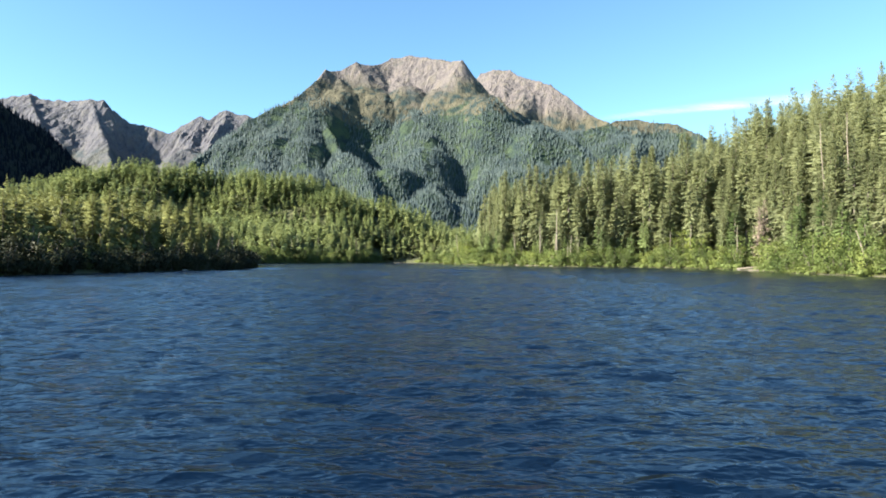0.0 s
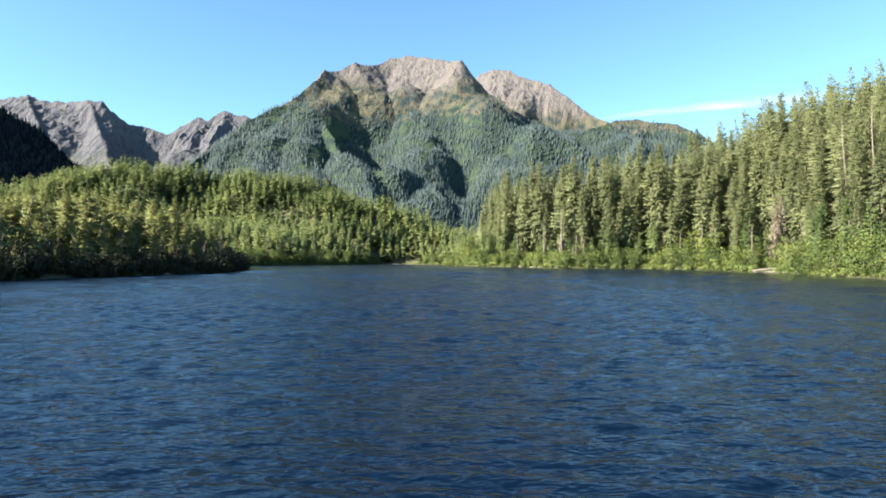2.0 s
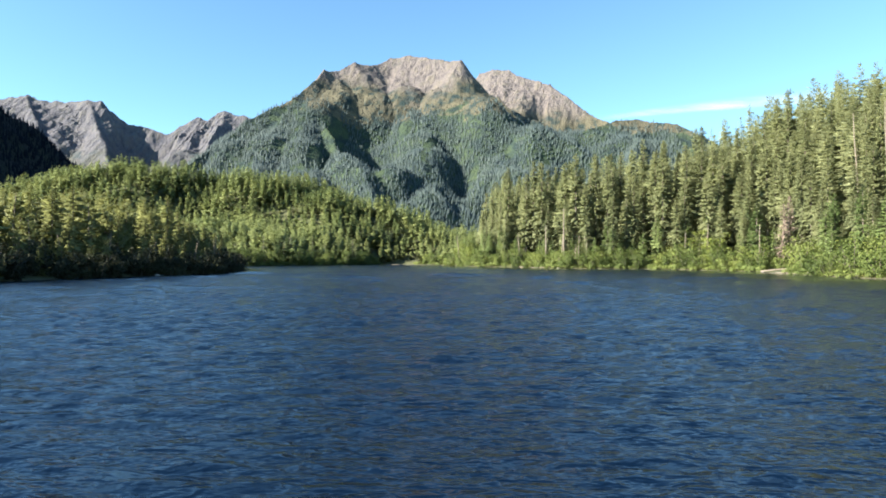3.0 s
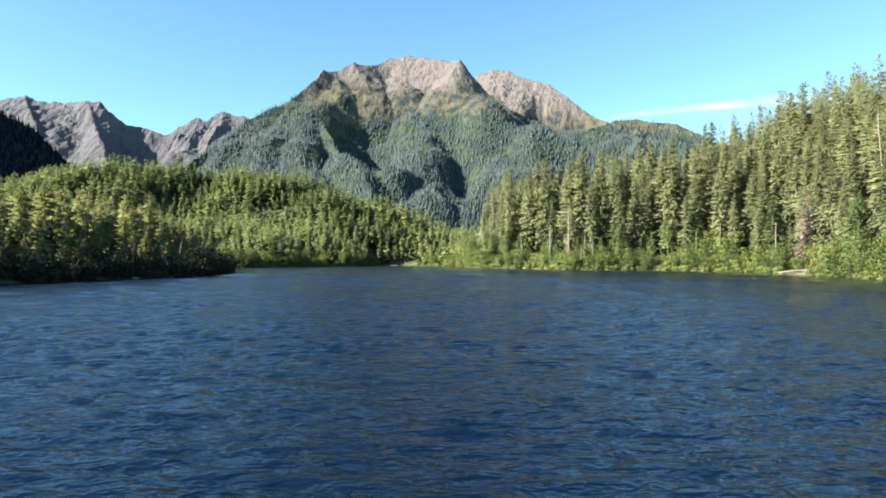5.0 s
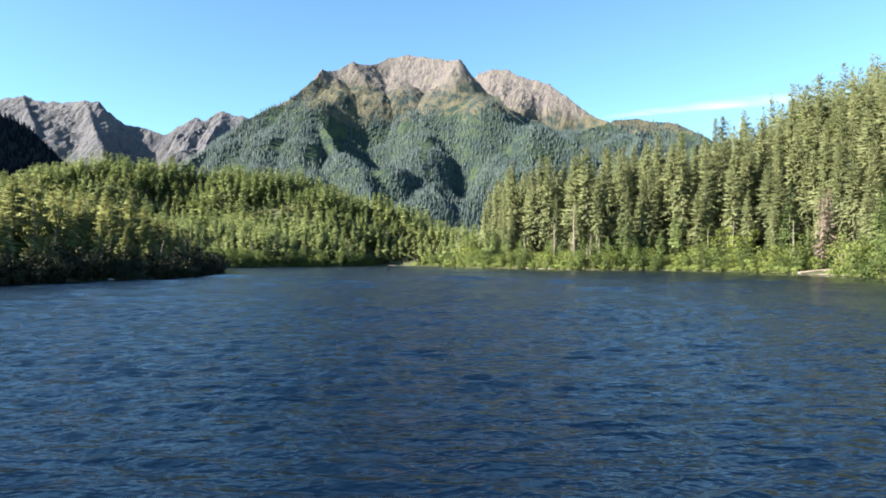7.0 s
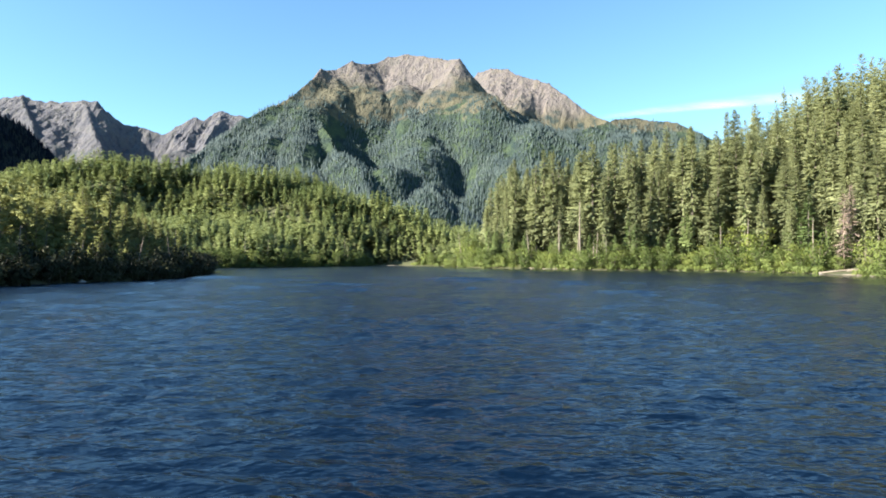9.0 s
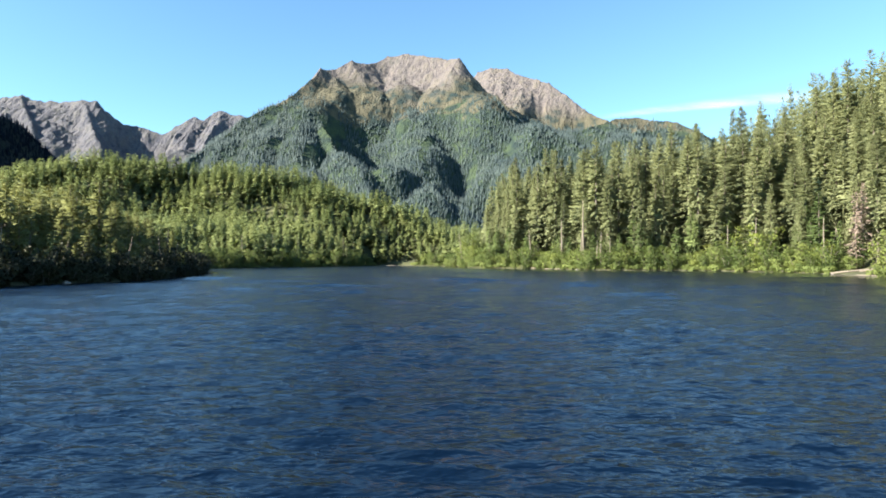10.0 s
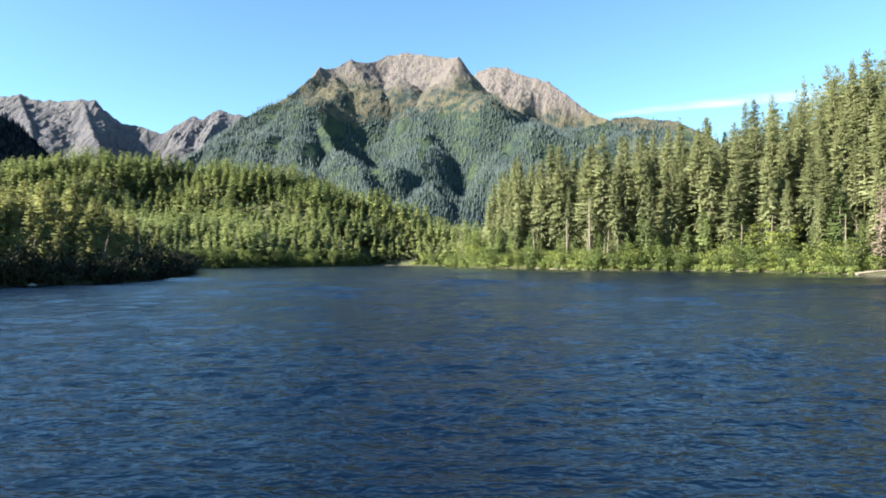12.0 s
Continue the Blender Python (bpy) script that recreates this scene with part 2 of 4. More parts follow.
def mountain_material(name, treeline, meadow_width, rock_dark, rock_light, wood, meadow):
    """Bare rock above, meadow on the gentler ground round the treeline, woods below."""
    s = Nodes(name)
    geo = s.node("NewGeometry")
    p = geo.outputs["Position"]
    sep, nor = s.node("SeparateXYZ"), s.node("SeparateXYZ")
    s.join(p, sep.inputs[0])
    s.join(geo.outputs["Normal"], nor.inputs[0])
    broad, mid, fine = s.noise(p, 0.004, 4.0), s.noise(p, 0.018, 5.0), s.noise(p, 0.09, 4.0, 0.65)
    streak = s.node("Mapping")
    streak.inputs["Scale"].default_value = (0.03, 0.03, 0.006)
    s.join(p, streak.inputs["Vector"])
    run = s.noise(streak.outputs[0], 1.0, 5.0, 0.6)
    rock = s.ramp(s.math("ADD", s.math("MULTIPLY", run, 0.6), s.math("MULTIPLY", fine, 0.4)),
                  [(0.36, rock_dark), (0.48, tuple((a + b) / 2 for a, b in zip(rock_dark, rock_light))), (0.60, rock_light)])
    grass = s.ramp(mid, [(0.38, tuple(c * 1.1 for c in wood)), (0.5, tuple(c * 0.8 for c in meadow)), (0.62, meadow), (0.8, (meadow[0] * 1.35, meadow[1] * 1.2, meadow[2]))])
    trees = s.ramp(mid, [(0.38, wood), (0.62, (wood[0] * 2.1, wood[1] * 1.9, wood[2] * 1.1))])
    h = s.math("ADD", sep.outputs["Z"], s.math("MULTIPLY", s.math("SUBTRACT", broad, 0.5), 420.0))
    h = s.math("ADD", h, s.math("MULTIPLY", s.math("SUBTRACT", mid, 0.5), 160.0))
    upper = s.smooth(h, treeline - 15, treeline + 15)
    bare = s.smooth(s.math("ADD", h, s.math("MULTIPLY", nor.outputs["Z"], -0.55 * meadow_width)), treeline - 0.05 * meadow_width, treeline + 0.75 * meadow_width)
    bare = s.math("MULTIPLY", bare, s.math("SUBTRACT", 1.0, s.math("MULTIPLY", s.smooth(run, 0.50, 0.62), 0.45)))
    col = s.mix(upper, trees, s.mix(bare, grass, rock))
    s.join(col, s.b.inputs["Base Color"])
    s.b.inputs["Roughness"].default_value = 0.95
    s.b.inputs["Specular IOR Level"].default_value = 0.1
    s.bump(s.math("ADD", s.math("MULTIPLY", run, 1.4), fine), 1.0, 11.0)
    return s.m


FLOOR, WATER = ground_material(), water_material()
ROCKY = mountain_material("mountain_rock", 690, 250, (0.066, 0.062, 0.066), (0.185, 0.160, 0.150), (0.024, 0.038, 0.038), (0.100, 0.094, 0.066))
# the dark rock tone is tinted with the blue of the peaks' shade
PALE_ROCK = mountain_material("pale_rock_blue_shade", 470, 260, (0.048, 0.054, 0.072), (0.148, 0.138, 0.144), (0.038, 0.052, 0.056), (0.085, 0.088, 0.076))
# the slope's shade is put into its nearly black wood colour
SHADE_DARK_SLOPE = mountain_material("shade_dark_slope", 2000, 200, (0.1, 0.1, 0.1), (0.3, 0.3, 0.3), (0.007, 0.010, 0.014), (0.15, 0.15, 0.06))

# ---- the lake's outline and the lie of the land ----
OUTLINE = [(150, -500), (130, -100), (110, 40), (97, 95), (91, 116), (88, 133), (88, 152), (91, 176), (94.5, 192), (95, 210), (86, 230), (72, 244),
           (49, 253), (32, 279), (15, 300), (4, 335), (-5, 356), (-13, 366), (-21, 377), (-32, 376), (-39, 363), (-46, 346), (-60, 328), (-84, 295), (-97, 282), (-100, 262),
           (-82, 238), (-68, 217), (-63, 200), (-56, 172), (-57, 152), (-62, 141), (-67, 125), (-75, 102), (-105, 50), (-150, 0), (-190, -300), (-150, -500)]


def rounded(points, steps=6):
    """A closed smooth line through the points."""
    p = np.array(points, float)
    a, b, c, d = np.roll(p, 1, 0), p, np.roll(p, -1, 0), np.roll(p, -2, 0)
    out = [0.5 * (2 * b + (c - a) * t + (2 * a - 5 * b + 4 * c - d) * t ** 2 + (3 * b - a - 3 * c + d) * t ** 3) for t in np.arange(steps) / steps]
    return np.stack(out, 1).reshape(-1, 2)


SHORE = rounded(OUTLINE)


def inland(x, y):
    """Metres from the shore: above nought on land, below in the lake."""
    x, y = np.asarray(x, float), np.asarray(y, float)
    flat_x, flat_y = x.ravel(), y.ravel()
    best, inside = np.full(flat_x.shape, 1e12), np.zeros(flat_x.shape, bool)
    for (ax, ay), (bx, by) in zip(SHORE, np.roll(SHORE, -1, 0)):
        dx, dy = bx - ax, by - ay
        t = np.clip(((flat_x - ax) * dx + (flat_y - ay) * dy) / (dx * dx + dy * dy + 1e-9), 0, 1)
        best = np.minimum(best, (flat_x - ax - t * dx) ** 2 + (flat_y - ay - t * dy) ** 2)
        cross = (ay > flat_y) != (by > flat_y)
        inside ^= cross & (flat_x < ax + (flat_y - ay) / (dy if dy else 1e-9) * dx)
    d = np.sqrt(best) * np.where(inside, -1, 1)
    return (d + 1.6 * fbm(flat_x / 9, flat_y / 9, 3, 5)).reshape(x.shape)


def land(x, y):
    """The ground's height."""
    x, y = np.asarray(x, float), np.asarray(y, float)
    s = inland(x, y)
    z = np.where(s < 0, np.maximum(s * 0.4, -6), 1.5 * (1 - np.exp(-np.maximum(s, 0) / 2.5)) + 0.02 * np.maximum(s, 0))
    bar = 0.22 - ((x + 14) / 30) ** 2 - ((y - 357 + 0.1 * x) / 4) ** 2
    z = np.where(np.abs(x + 14) < 16, np.maximum(z, bar), z)
    beach = 1 - step(6, 12, np.hypot(x - 100, y - 193))
    z = np.where(s > 0, z * (1 - beach) + beach * (0.1 + 0.11 * s), z)
    right = step(55, 150, x) * 32 * (1 - np.exp(-np.maximum(s - 8, 0) / 26)) * (1 - 0.9 * beach)
    bump = lambda cx, cy, rx, ry, h: h * np.exp(-((x - cx) / rx) ** 2 - ((y - cy) / ry) ** 2)
    knoll = bump(-215, 445, 80, 80, 45) + bump(-120, 470, 75, 75, 37) + bump(-40, 470, 60, 70, 17) + bump(-300, 450, 60, 80, 22)
    low = bump(-60, 400, 60, 40, 6) + bump(-125, 345, 45, 28, 6) - bump(-130, 392, 50, 24, 8) - bump(-166, 412, 24, 48, 15) + bump(-135, 185, 50, 65, 4)
    z = z + step(0, 30, s) * (right * (1 - step(330, 520, np.hypot(x, y - 150))) + knoll + low)
    return z + step(4, 40, s) * np.where(y > 330, 6.0, 2.5) * fbm(x / 34, y / 34, 4, 11) + step(600, 2500, np.hypot(x, y)) * 25 * (fbm(x / 900, y / 900, 3, 12) - 0.2)


xs, ys = spread(-4990, 4990, 2.6, 1.12, -130, 150), spread(-4990, 4990, 2.6, 1.12, 80, 390)
gx, gy = np.meshgrid(xs, ys)
tagged(new("ground", grid_mesh("ground", xs, ys, land(gx, gy), FLOOR)),
       "mossy forest floor with a narrow gravel shore round the lake", "ground", kind="structure")

# ---- the lake ----
wx, wy = spread(-420, 320, 0.40, 1.06, -26, 26), spread(-640, 420, 0.20, 1.025, 6, 78)
gx, gy = np.meshgrid(wx, wy)
cell = np.maximum(np.gradient(wx)[None, :] * 0.5, np.gradient(wy)[:, None])
rng = np.random.default_rng(4)
waves = np.zeros_like(gx)
steep_fronted = lambda a: np.sin(a + 0.6 * np.sin(a))
for k in range(44):
    length = 0.40 * 1.027 ** k
    heading = rng.normal(1.62, 0.32)
    phase = gx * math.cos(heading) + gy * math.sin(heading)
    waves += 0.0088 * length * steep_fronted(2 * math.pi * phase / length + rng.uniform(0, 6.28)) * step(1.9, 3.6, length / cell)
for k in range(41):
    length = 1.2 * 1.06 ** k
    heading = rng.normal(1.62, 0.32)
    phase = gx * math.cos(heading) + gy * math.sin(heading)
    fits = step(1.9, 3.6, length / cell) * (1 - step(5.0, 8.0, length / cell))
    waves += 0.0082 * length * steep_fronted(2 * math.pi * phase / length + rng.uniform(0, 6.28)) * fits
lee = -inland(gx, gy)
ruffle = np.where(gx > 0, 0.30 + 0.70 * step(3, 34, lee + 9 * fbm(gx / 30, gy / 30, 2, 14)), 0.4 + 0.6 * step(1, 12, lee))
gusts = 1.0 + 0.5 * fbm(gx / 14, gy / 20, 3, 8)
waves = waves * gusts * ruffle * step(-25, 0, gy)
water = tagged(new("water", grid_mesh("water", wx, wy, waves, WATER)),
               "deep blue lake water ruffled by small wind waves", "lake", kind="structure")
water.data.attributes.new("ruffle", "FLOAT", "POINT").data.foreach_set("value", ruffle.ravel().astype(np.float32))


# ---- mountains ----
def mountain(material, label, xs, ys, ridges, base, steep, rough, seed, lift=0.0, faces=(), bowls=()):
    """Ground that falls away at a slope from each of the crest lines, cut by gullies; faces: lines of gentler, broad-backed spurs; bowls: hollows cut into the slope."""
    gx, gy = np.meshgrid(xs, ys)
    bend = 26
    wx = gx + bend * fbm(gx / 260, gy / 260, 3, seed + 50)
    wy = gy + bend * fbm(gx / 260, gy / 260, 3, seed + 60)
    slope = steep * (1 + 0.45 * fbm(gx / 420, gy / 420, 2, seed + 70))
    top, crest = np.full(gx.shape, -1e4), np.full(gx.shape, 1e4)
    for line, gentle in [(r, 1.0) for r in ridges] + [(r, 0.26) for r in faces]:
        for (ax, ay, az_), (bx, by, bz) in zip(line[:-1], line[1:]):
            dx, dy = bx - ax, by - ay
            t = np.clip(((wx - ax) * dx + (wy - ay) * dy) / (dx * dx + dy * dy), 0, 1)
            d = np.hypot(wx - ax - t * dx, wy - ay - t * dy)
            crest = np.minimum(crest, d)
            here = az_ + t * (bz - az_) - slope * gentle * d * (1 - 0.25 * step(0, 700, d)) - (1 - gentle) * 0.008 * np.maximum(d - 55, 0) ** 2
            top = np.maximum(top, here) + (6.0 * np.exp(-np.abs(top - here) / 12.0) if gentle == 1 else 0.0)
    for bx, by, rx, ry, deep in bowls:
        top = top - deep * np.exp(-((gx - bx) / rx) ** 2 - ((gy - by) / ry) ** 2)
    slant = gx - 0.45 * (gy - 3000)
    gully = ridged(slant / 120 + 0.35 * fbm(gx / 200, gy / 200, 2, seed + 3), gy / 480, 4, seed, 0.5)
    broken = ridged(slant / 300, gy / 340, 5, seed + 5, 0.5)
    fine = fbm(gx / 46, gy / 46, 4, seed + 9, 0.6)
    weight = step(base, base + 250, top) * (0.35 + 0.65 * step(600, 900, top)) * (0.3 + 0.7 * step(0, 160, crest))
    z = top + weight * rough * (0.75 * (gully - gully.mean()) + 0.5 * (broken - broken.mean()) + fine * 0.22) + lift
    z = np.maximum(z, base + 0.02 * (top - base))
    tagged(new("mountain", grid_mesh("mountain", xs, ys, z, material, smooth=False)), label, "mountain", kind="structure")
    return z


main_ridges = [
    [(-968, 2300, 331), (-924, 2500, 448), (-861, 2700, 604), (-776, 2800, 682), (-696, 2900, 750), (-644, 3050, 871), (-610, 3150, 961), (-546, 3200, 973), (-458, 3250, 1037), (-384, 3340, 1045), (-298, 3420, 1118), (-187, 3420, 1131), (-43, 3320, 1074), (92, 3200, 1031)],
    [(-734, 2960, 752), (-592, 2850, 663), (-471, 2650, 555), (-390, 2450, 440), (-300, 2250, 325), (-230, 2080, 190)],
    [(-98, 2680, 470), (-15, 2560, 415), (41, 2400, 335), (84, 2250, 240)],
    [(92, 3200, 1031), (176, 3160, 895), (273, 3110, 814), (328, 3060, 738), (406, 3000, 645), (480, 2920, 560), (500, 2800, 470)],
    [(203, 4050, 1154), (231, 4030, 1220), (318, 3990, 1230), (423, 3930, 1212), (489, 3880, 1157), (666, 3760, 1070), (739, 3690, 983), (861, 3560, 834), (936, 3470, 780)],
    [(645, 3250, 640), (798, 3300, 699), (950, 3350, 751), (1074, 3350, 758), (1272, 3300, 724), (1367, 3200, 649), (1569, 3100, 489), (1991, 3000, 365)],
    [(1068, 3330, 723), (903, 2900, 503), (755, 2500, 323)],
]
main_faces = [
    [(-800, 2780, 655), (-850, 2550, 480), (-860, 2300, 320)],
    [(-730, 2860, 700), (-730, 2560, 500), (-700, 2250, 310)],
    [(-640, 2830, 672), (-590, 2560, 492), (-520, 2250, 305)],
    [(-205, 3180, 880), (-150, 3000, 705), (-100, 2820, 575), (-60, 2680, 480)],
    [(-130, 2760, 520), (-80, 2560, 400), (-30, 2300, 255)],
    [(-120, 3000, 690), (60, 2940, 655), (160, 2900, 630), (250, 2800, 540), (290, 2500, 360)],
    [(100, 3050, 740), (200, 2980, 690), (330, 2850, 560), (420, 2600, 400)],
    [(-600, 3040, 840), (-585, 2960, 765)],
    [(-546, 3190, 950), (-515, 3080, 855)],
    [(-420, 3260, 1000), (-385, 3120, 875)],
    [(-240, 3390, 1070), (-190, 3200, 900), (-120, 3020, 720)],
    [(-43, 3300, 1030), (0, 3160, 880), (60, 3000, 720)],
    [(350, 3500, 870), (480, 3350, 760), (600, 3250, 650)],
    [(560, 3330, 690), (700, 3360, 690), (840, 3350, 700)],
]
mx, my = np.arange(-1500, 1750, 8.0), np.arange(1900, 4250, 8.5)
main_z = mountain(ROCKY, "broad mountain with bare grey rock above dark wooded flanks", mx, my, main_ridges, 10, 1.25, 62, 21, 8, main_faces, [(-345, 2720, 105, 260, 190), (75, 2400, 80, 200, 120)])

far_ridges = [
    [(-4104, 4500, 1111), (-3520, 4500, 1135), (-3186, 4500, 1166), (-3061, 4500, 1175), (-2957, 4500, 1134), (-2656, 4450, 1123), (-2557, 4400, 1127), (-2463, 4400, 1120), (-2381, 4400, 1034), (-2305, 4450, 952), (-2227, 4500, 971), (-2019, 4500, 906)],
    [(-2019, 4500, 906), (-1957, 4550, 975), (-1850, 4600, 1038), (-1744, 4600, 1022), (-1701, 4600, 1081), (-1637, 4600, 1095), (-1509, 4600, 1061), (-1296, 4600, 960)],
    [(-2557, 4400, 1127), (-2221, 4000, 792), (-1948, 3600, 513)],
    [(-3061, 4500, 1175), (-2713, 4100, 847), (-2311, 3700, 526)],
    [(-1637, 4600, 1095), (-1611, 4200, 758), (-1605, 3900, 559)],
]
fx, fy = np.arange(-4300, -1000, 14.0), np.arange(3400, 4850, 14.0)
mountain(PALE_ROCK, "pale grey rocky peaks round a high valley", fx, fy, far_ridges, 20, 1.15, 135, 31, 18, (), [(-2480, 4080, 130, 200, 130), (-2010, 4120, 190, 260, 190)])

side_ridges = [
    [(-578, 420, 193), (-595, 520, 205), (-623, 620, 219), (-649, 750, 230), (-654, 900, 225), (-684, 1020, 215), (-734, 1250, 185), (-732, 1400, 142), (-673, 1500, 92)],
]
sx, sy = np.arange(-1500, -380, 9.0), np.arange(330, 1750, 9.0)
side_z = mountain(SHADE_DARK_SLOPE, "steep wooded slope, coloured dark for the shade it lies in", sx, sy, side_ridges, 6, 1.3, 22, 41)


def sample(xs, ys, z, px, py):
    """The height of a sheet at the places px, py."""
    i, j = (px - xs[0]) / (xs[1] - xs[0]), (py - ys[0]) / (ys[1] - ys[0])
    i0, j0 = np.clip(i.astype(int), 0, len(xs) - 2), np.clip(j.astype(int), 0, len(ys) - 2)
    u, v = i - i0, j - j0
    return (z[j0, i0] * (1 - u) + z[j0, i0 + 1] * u) * (1 - v) + (z[j0 + 1, i0] * (1 - u) + z[j0 + 1, i0 + 1] * u) * v


# ---- trees ----
def sprays(bag, rng, base, azimuth, length, droop, width, hang=0.25):
    """Pointed sprays of needles folded along the middle, their sides hanging; all at once from arrays of foot, direction, length."""
    n = len(length)
    up = np.array([0, 0, 1.0])
    out = np.stack([np.cos(azimuth), np.sin(azimuth), np.zeros(n)], -1)
    side = np.stack([-np.sin(azimuth), np.cos(azimuth), np.zeros(n)], -1)
    along = (length * rng.uniform(0.45, 0.75, n))[:, None]
    mid = base + out * along - up * (droop[:, None] * along * 0.8)
    sag = up * (length * hang)[:, None]
    wide = (width * length)[:, None]
    v = np.stack([base, mid - side * wide * rng.uniform(0.7, 1.3, (n, 1)) - sag * rng.uniform(0.3, 1.5, (n, 1)),
                  base + out * length[:, None] - up * (droop * length)[:, None],
                  mid + side * wide * rng.uniform(0.7, 1.3, (n, 1)) - sag * rng.uniform(0.3, 1.5, (n, 1))], 1)
    k = (np.arange(n) * 4)[:, None]
    bag.add(v.reshape(-1, 3), np.concatenate([k + [0, 1, 2], k + [0, 2, 3]], 0))


def limb(bag, points, radii, sides=6):
    """A tapered round limb along the points."""
    points = [Vector(p) for p in points]
    rings = []
    for i, p in enumerate(points):
        d = (points[min(i + 1, len(points) - 1)] - points[max(i - 1, 0)]).normalized()
        a = d.orthogonal().normalized()
        b = d.cross(a)
        rings.append([p + (a * math.cos(t) + b * math.sin(t)) * radii[i] for t in np.arange(sides) * 2 * math.pi / sides])
    v = np.array([list(q) for r in rings for q in r])
    f = []
    for r in range(len(points) - 1):
        for s in range(sides):
            a, b = r * sides + s, r * sides + (s + 1) % sides
            f += [(a, b, b + sides), (a, b + sides, a + sides)]
    f += [(0, s + 1, s) for s in range(1, sides - 1)]
    top = (len(points) - 1) * sides
    f += [(top, top + s, top + s + 1) for s in range(1, sides - 1)]
    bag.add(v, f)


def spruce_crown(bag, rng, height, radius, bare, gap, per, twigs=0, width=0.22, power=0.62, droop=0.45, twig=1.1):
    """Whorls of drooping boughs from the bare foot of the stem up to the tip; twigs: smaller sprays hung along each bough."""
    hs = []
    h = bare * height
    while h < height * 0.985:
        hs.append(h)
        h += gap * rng.uniform(0.75, 1.25) * (1 - 0.4 * h / height)
    hs = np.repeat(np.array(hs), per)
    n = len(hs)
    u = hs / height
    env = np.clip(1 - u, 0, 1) ** power * np.clip((u - bare * 0.55) / 0.16, 0.5, 1)
    az_ = rng.uniform(0, 2 * math.pi, n)
    lump = 1 + 0.13 * np.sin(u * rng.uniform(14, 26) + rng.uniform(0, 6)) + 0.16 * np.sin(az_ * 2 + u * rng.uniform(6, 12))
    length = np.maximum(radius * env * lump * rng.uniform(0.62, 1.2, n), 0.011 * height)
    base = np.stack([np.zeros(n), np.zeros(n), hs + rng.uniform(-0.5, 0.5, n) * gap], -1)
    fall = droop - (droop + 0.35) * u ** 2 + rng.uniform(-0.18, 0.18, n)
    sprays(bag, rng, base, az_, length, fall, np.full(n, width), 0.10)
    for k in range(twigs):
        s = rng.uniform(0.04, 1.0, n) ** 0.85
        out = np.stack([np.cos(az_), np.sin(az_), -fall * 0.95], -1)
        foot = base + out * (length * s)[:, None]
        size = twig * rng.uniform(0.6, 1.3, n) * np.clip(length / radius + 0.15, 0.3, 1) * (1.25 - 0.55 * s)
        turn = az_ + rng.choice([-1.0, 1.0], n) * rng.uniform(0.2, 1.25, n)
        drop = np.where(rng.random(n) < 0.45, rng.uniform(0.8, 1.8, n), rng.uniform(-0.1, 0.4, n)) + fall * 0.6
        tip = np.stack([np.cos(turn), np.sin(turn), -drop], -1) * (size / np.sqrt(1 + drop * drop))[:, None]
        span = np.stack([-np.sin(turn), np.cos(turn), rng.uniform(-0.3, 0.3, n)], -1) * (size * rng.uniform(0.15, 0.26, n))[:, None]
        bag.add(np.stack([foot - span, foot + span, foot + tip], 1).reshape(-1, 3), np.arange(3 * n).reshape(-1, 3))
    top = np.repeat([[0.0, 0.0, height * 0.96]], 4, 0)
    sprays(bag, rng, top, rng.uniform(0, 6.28, 4), np.full(4, height * 0.018), np.full(4, -1.8), np.full(4, 0.25), 0.1)


def clumps(bag, rng, centres, sizes, per, leaf):
    """Tufts of small pointed leaves round each centre."""
    n = len(centres) * per
    c = np.repeat(np.asarray(centres), per, 0)
    s = np.repeat(np.asarray(sizes), per)
    d = rng.normal(0, 1, (n, 3))
    d /= np.linalg.norm(d, axis=1, keepdims=True)
    p = c + d * (s * rng.uniform(0.35, 1.05, n))[:, None] * np.array([1, 1, 0.62])
    a = rng.normal(0, 1, (n, 3)) + d * 0.6
    a /= np.linalg.norm(a, axis=1, keepdims=True)
    b = np.cross(a, rng.normal(0, 1, (n, 3)))
    b /= np.linalg.norm(b, axis=1, keepdims=True) + 1e-9
    w = leaf * rng.uniform(0.6, 1.4, n)[:, None]
    v = np.stack([p - a * w * 0.6 - b * w * 0.5, p - a * w * 0.6 + b * w * 0.5, p + a * w * 1.2], 1).reshape(-1, 3)
    bag.add(v, np.arange(3 * n).reshape(-1, 3))


def thing(name, label, category, group=""):
    return tagged(new(name), label, category, group)


def make_spruce(rng, height, radius, bare, label, needles=None, gap=1.25, name="spruce_tree", group="spruces along the shore", twig=1.35, twigs=18):
    """A tall spruce with a straight stem and layered boughs."""
    ob = thing(name, label, "tree", group)
    bag = Bag()
    lean = rng.uniform(-0.01, 0.01, 2) * height
    limb(bag, [(0, 0, -1.0), (lean[0] * 0.3, lean[1] * 0.3, height * 0.3), (0, 0, height * 0.97)], [height * 0.013, height * 0.010, 0.03], 7)
    part("trunk", bag.mesh("trunk", BARK), ob)
    bag = Bag()
    spruce_crown(bag, rng, height, radius, bare, gap, 11, twigs, 0.09, 0.56, 0.36, twig)
    part("crown", bag.crown("crown", needles or SPRUCE, 0.12, 0.4, 0.3), ob)
    return ob


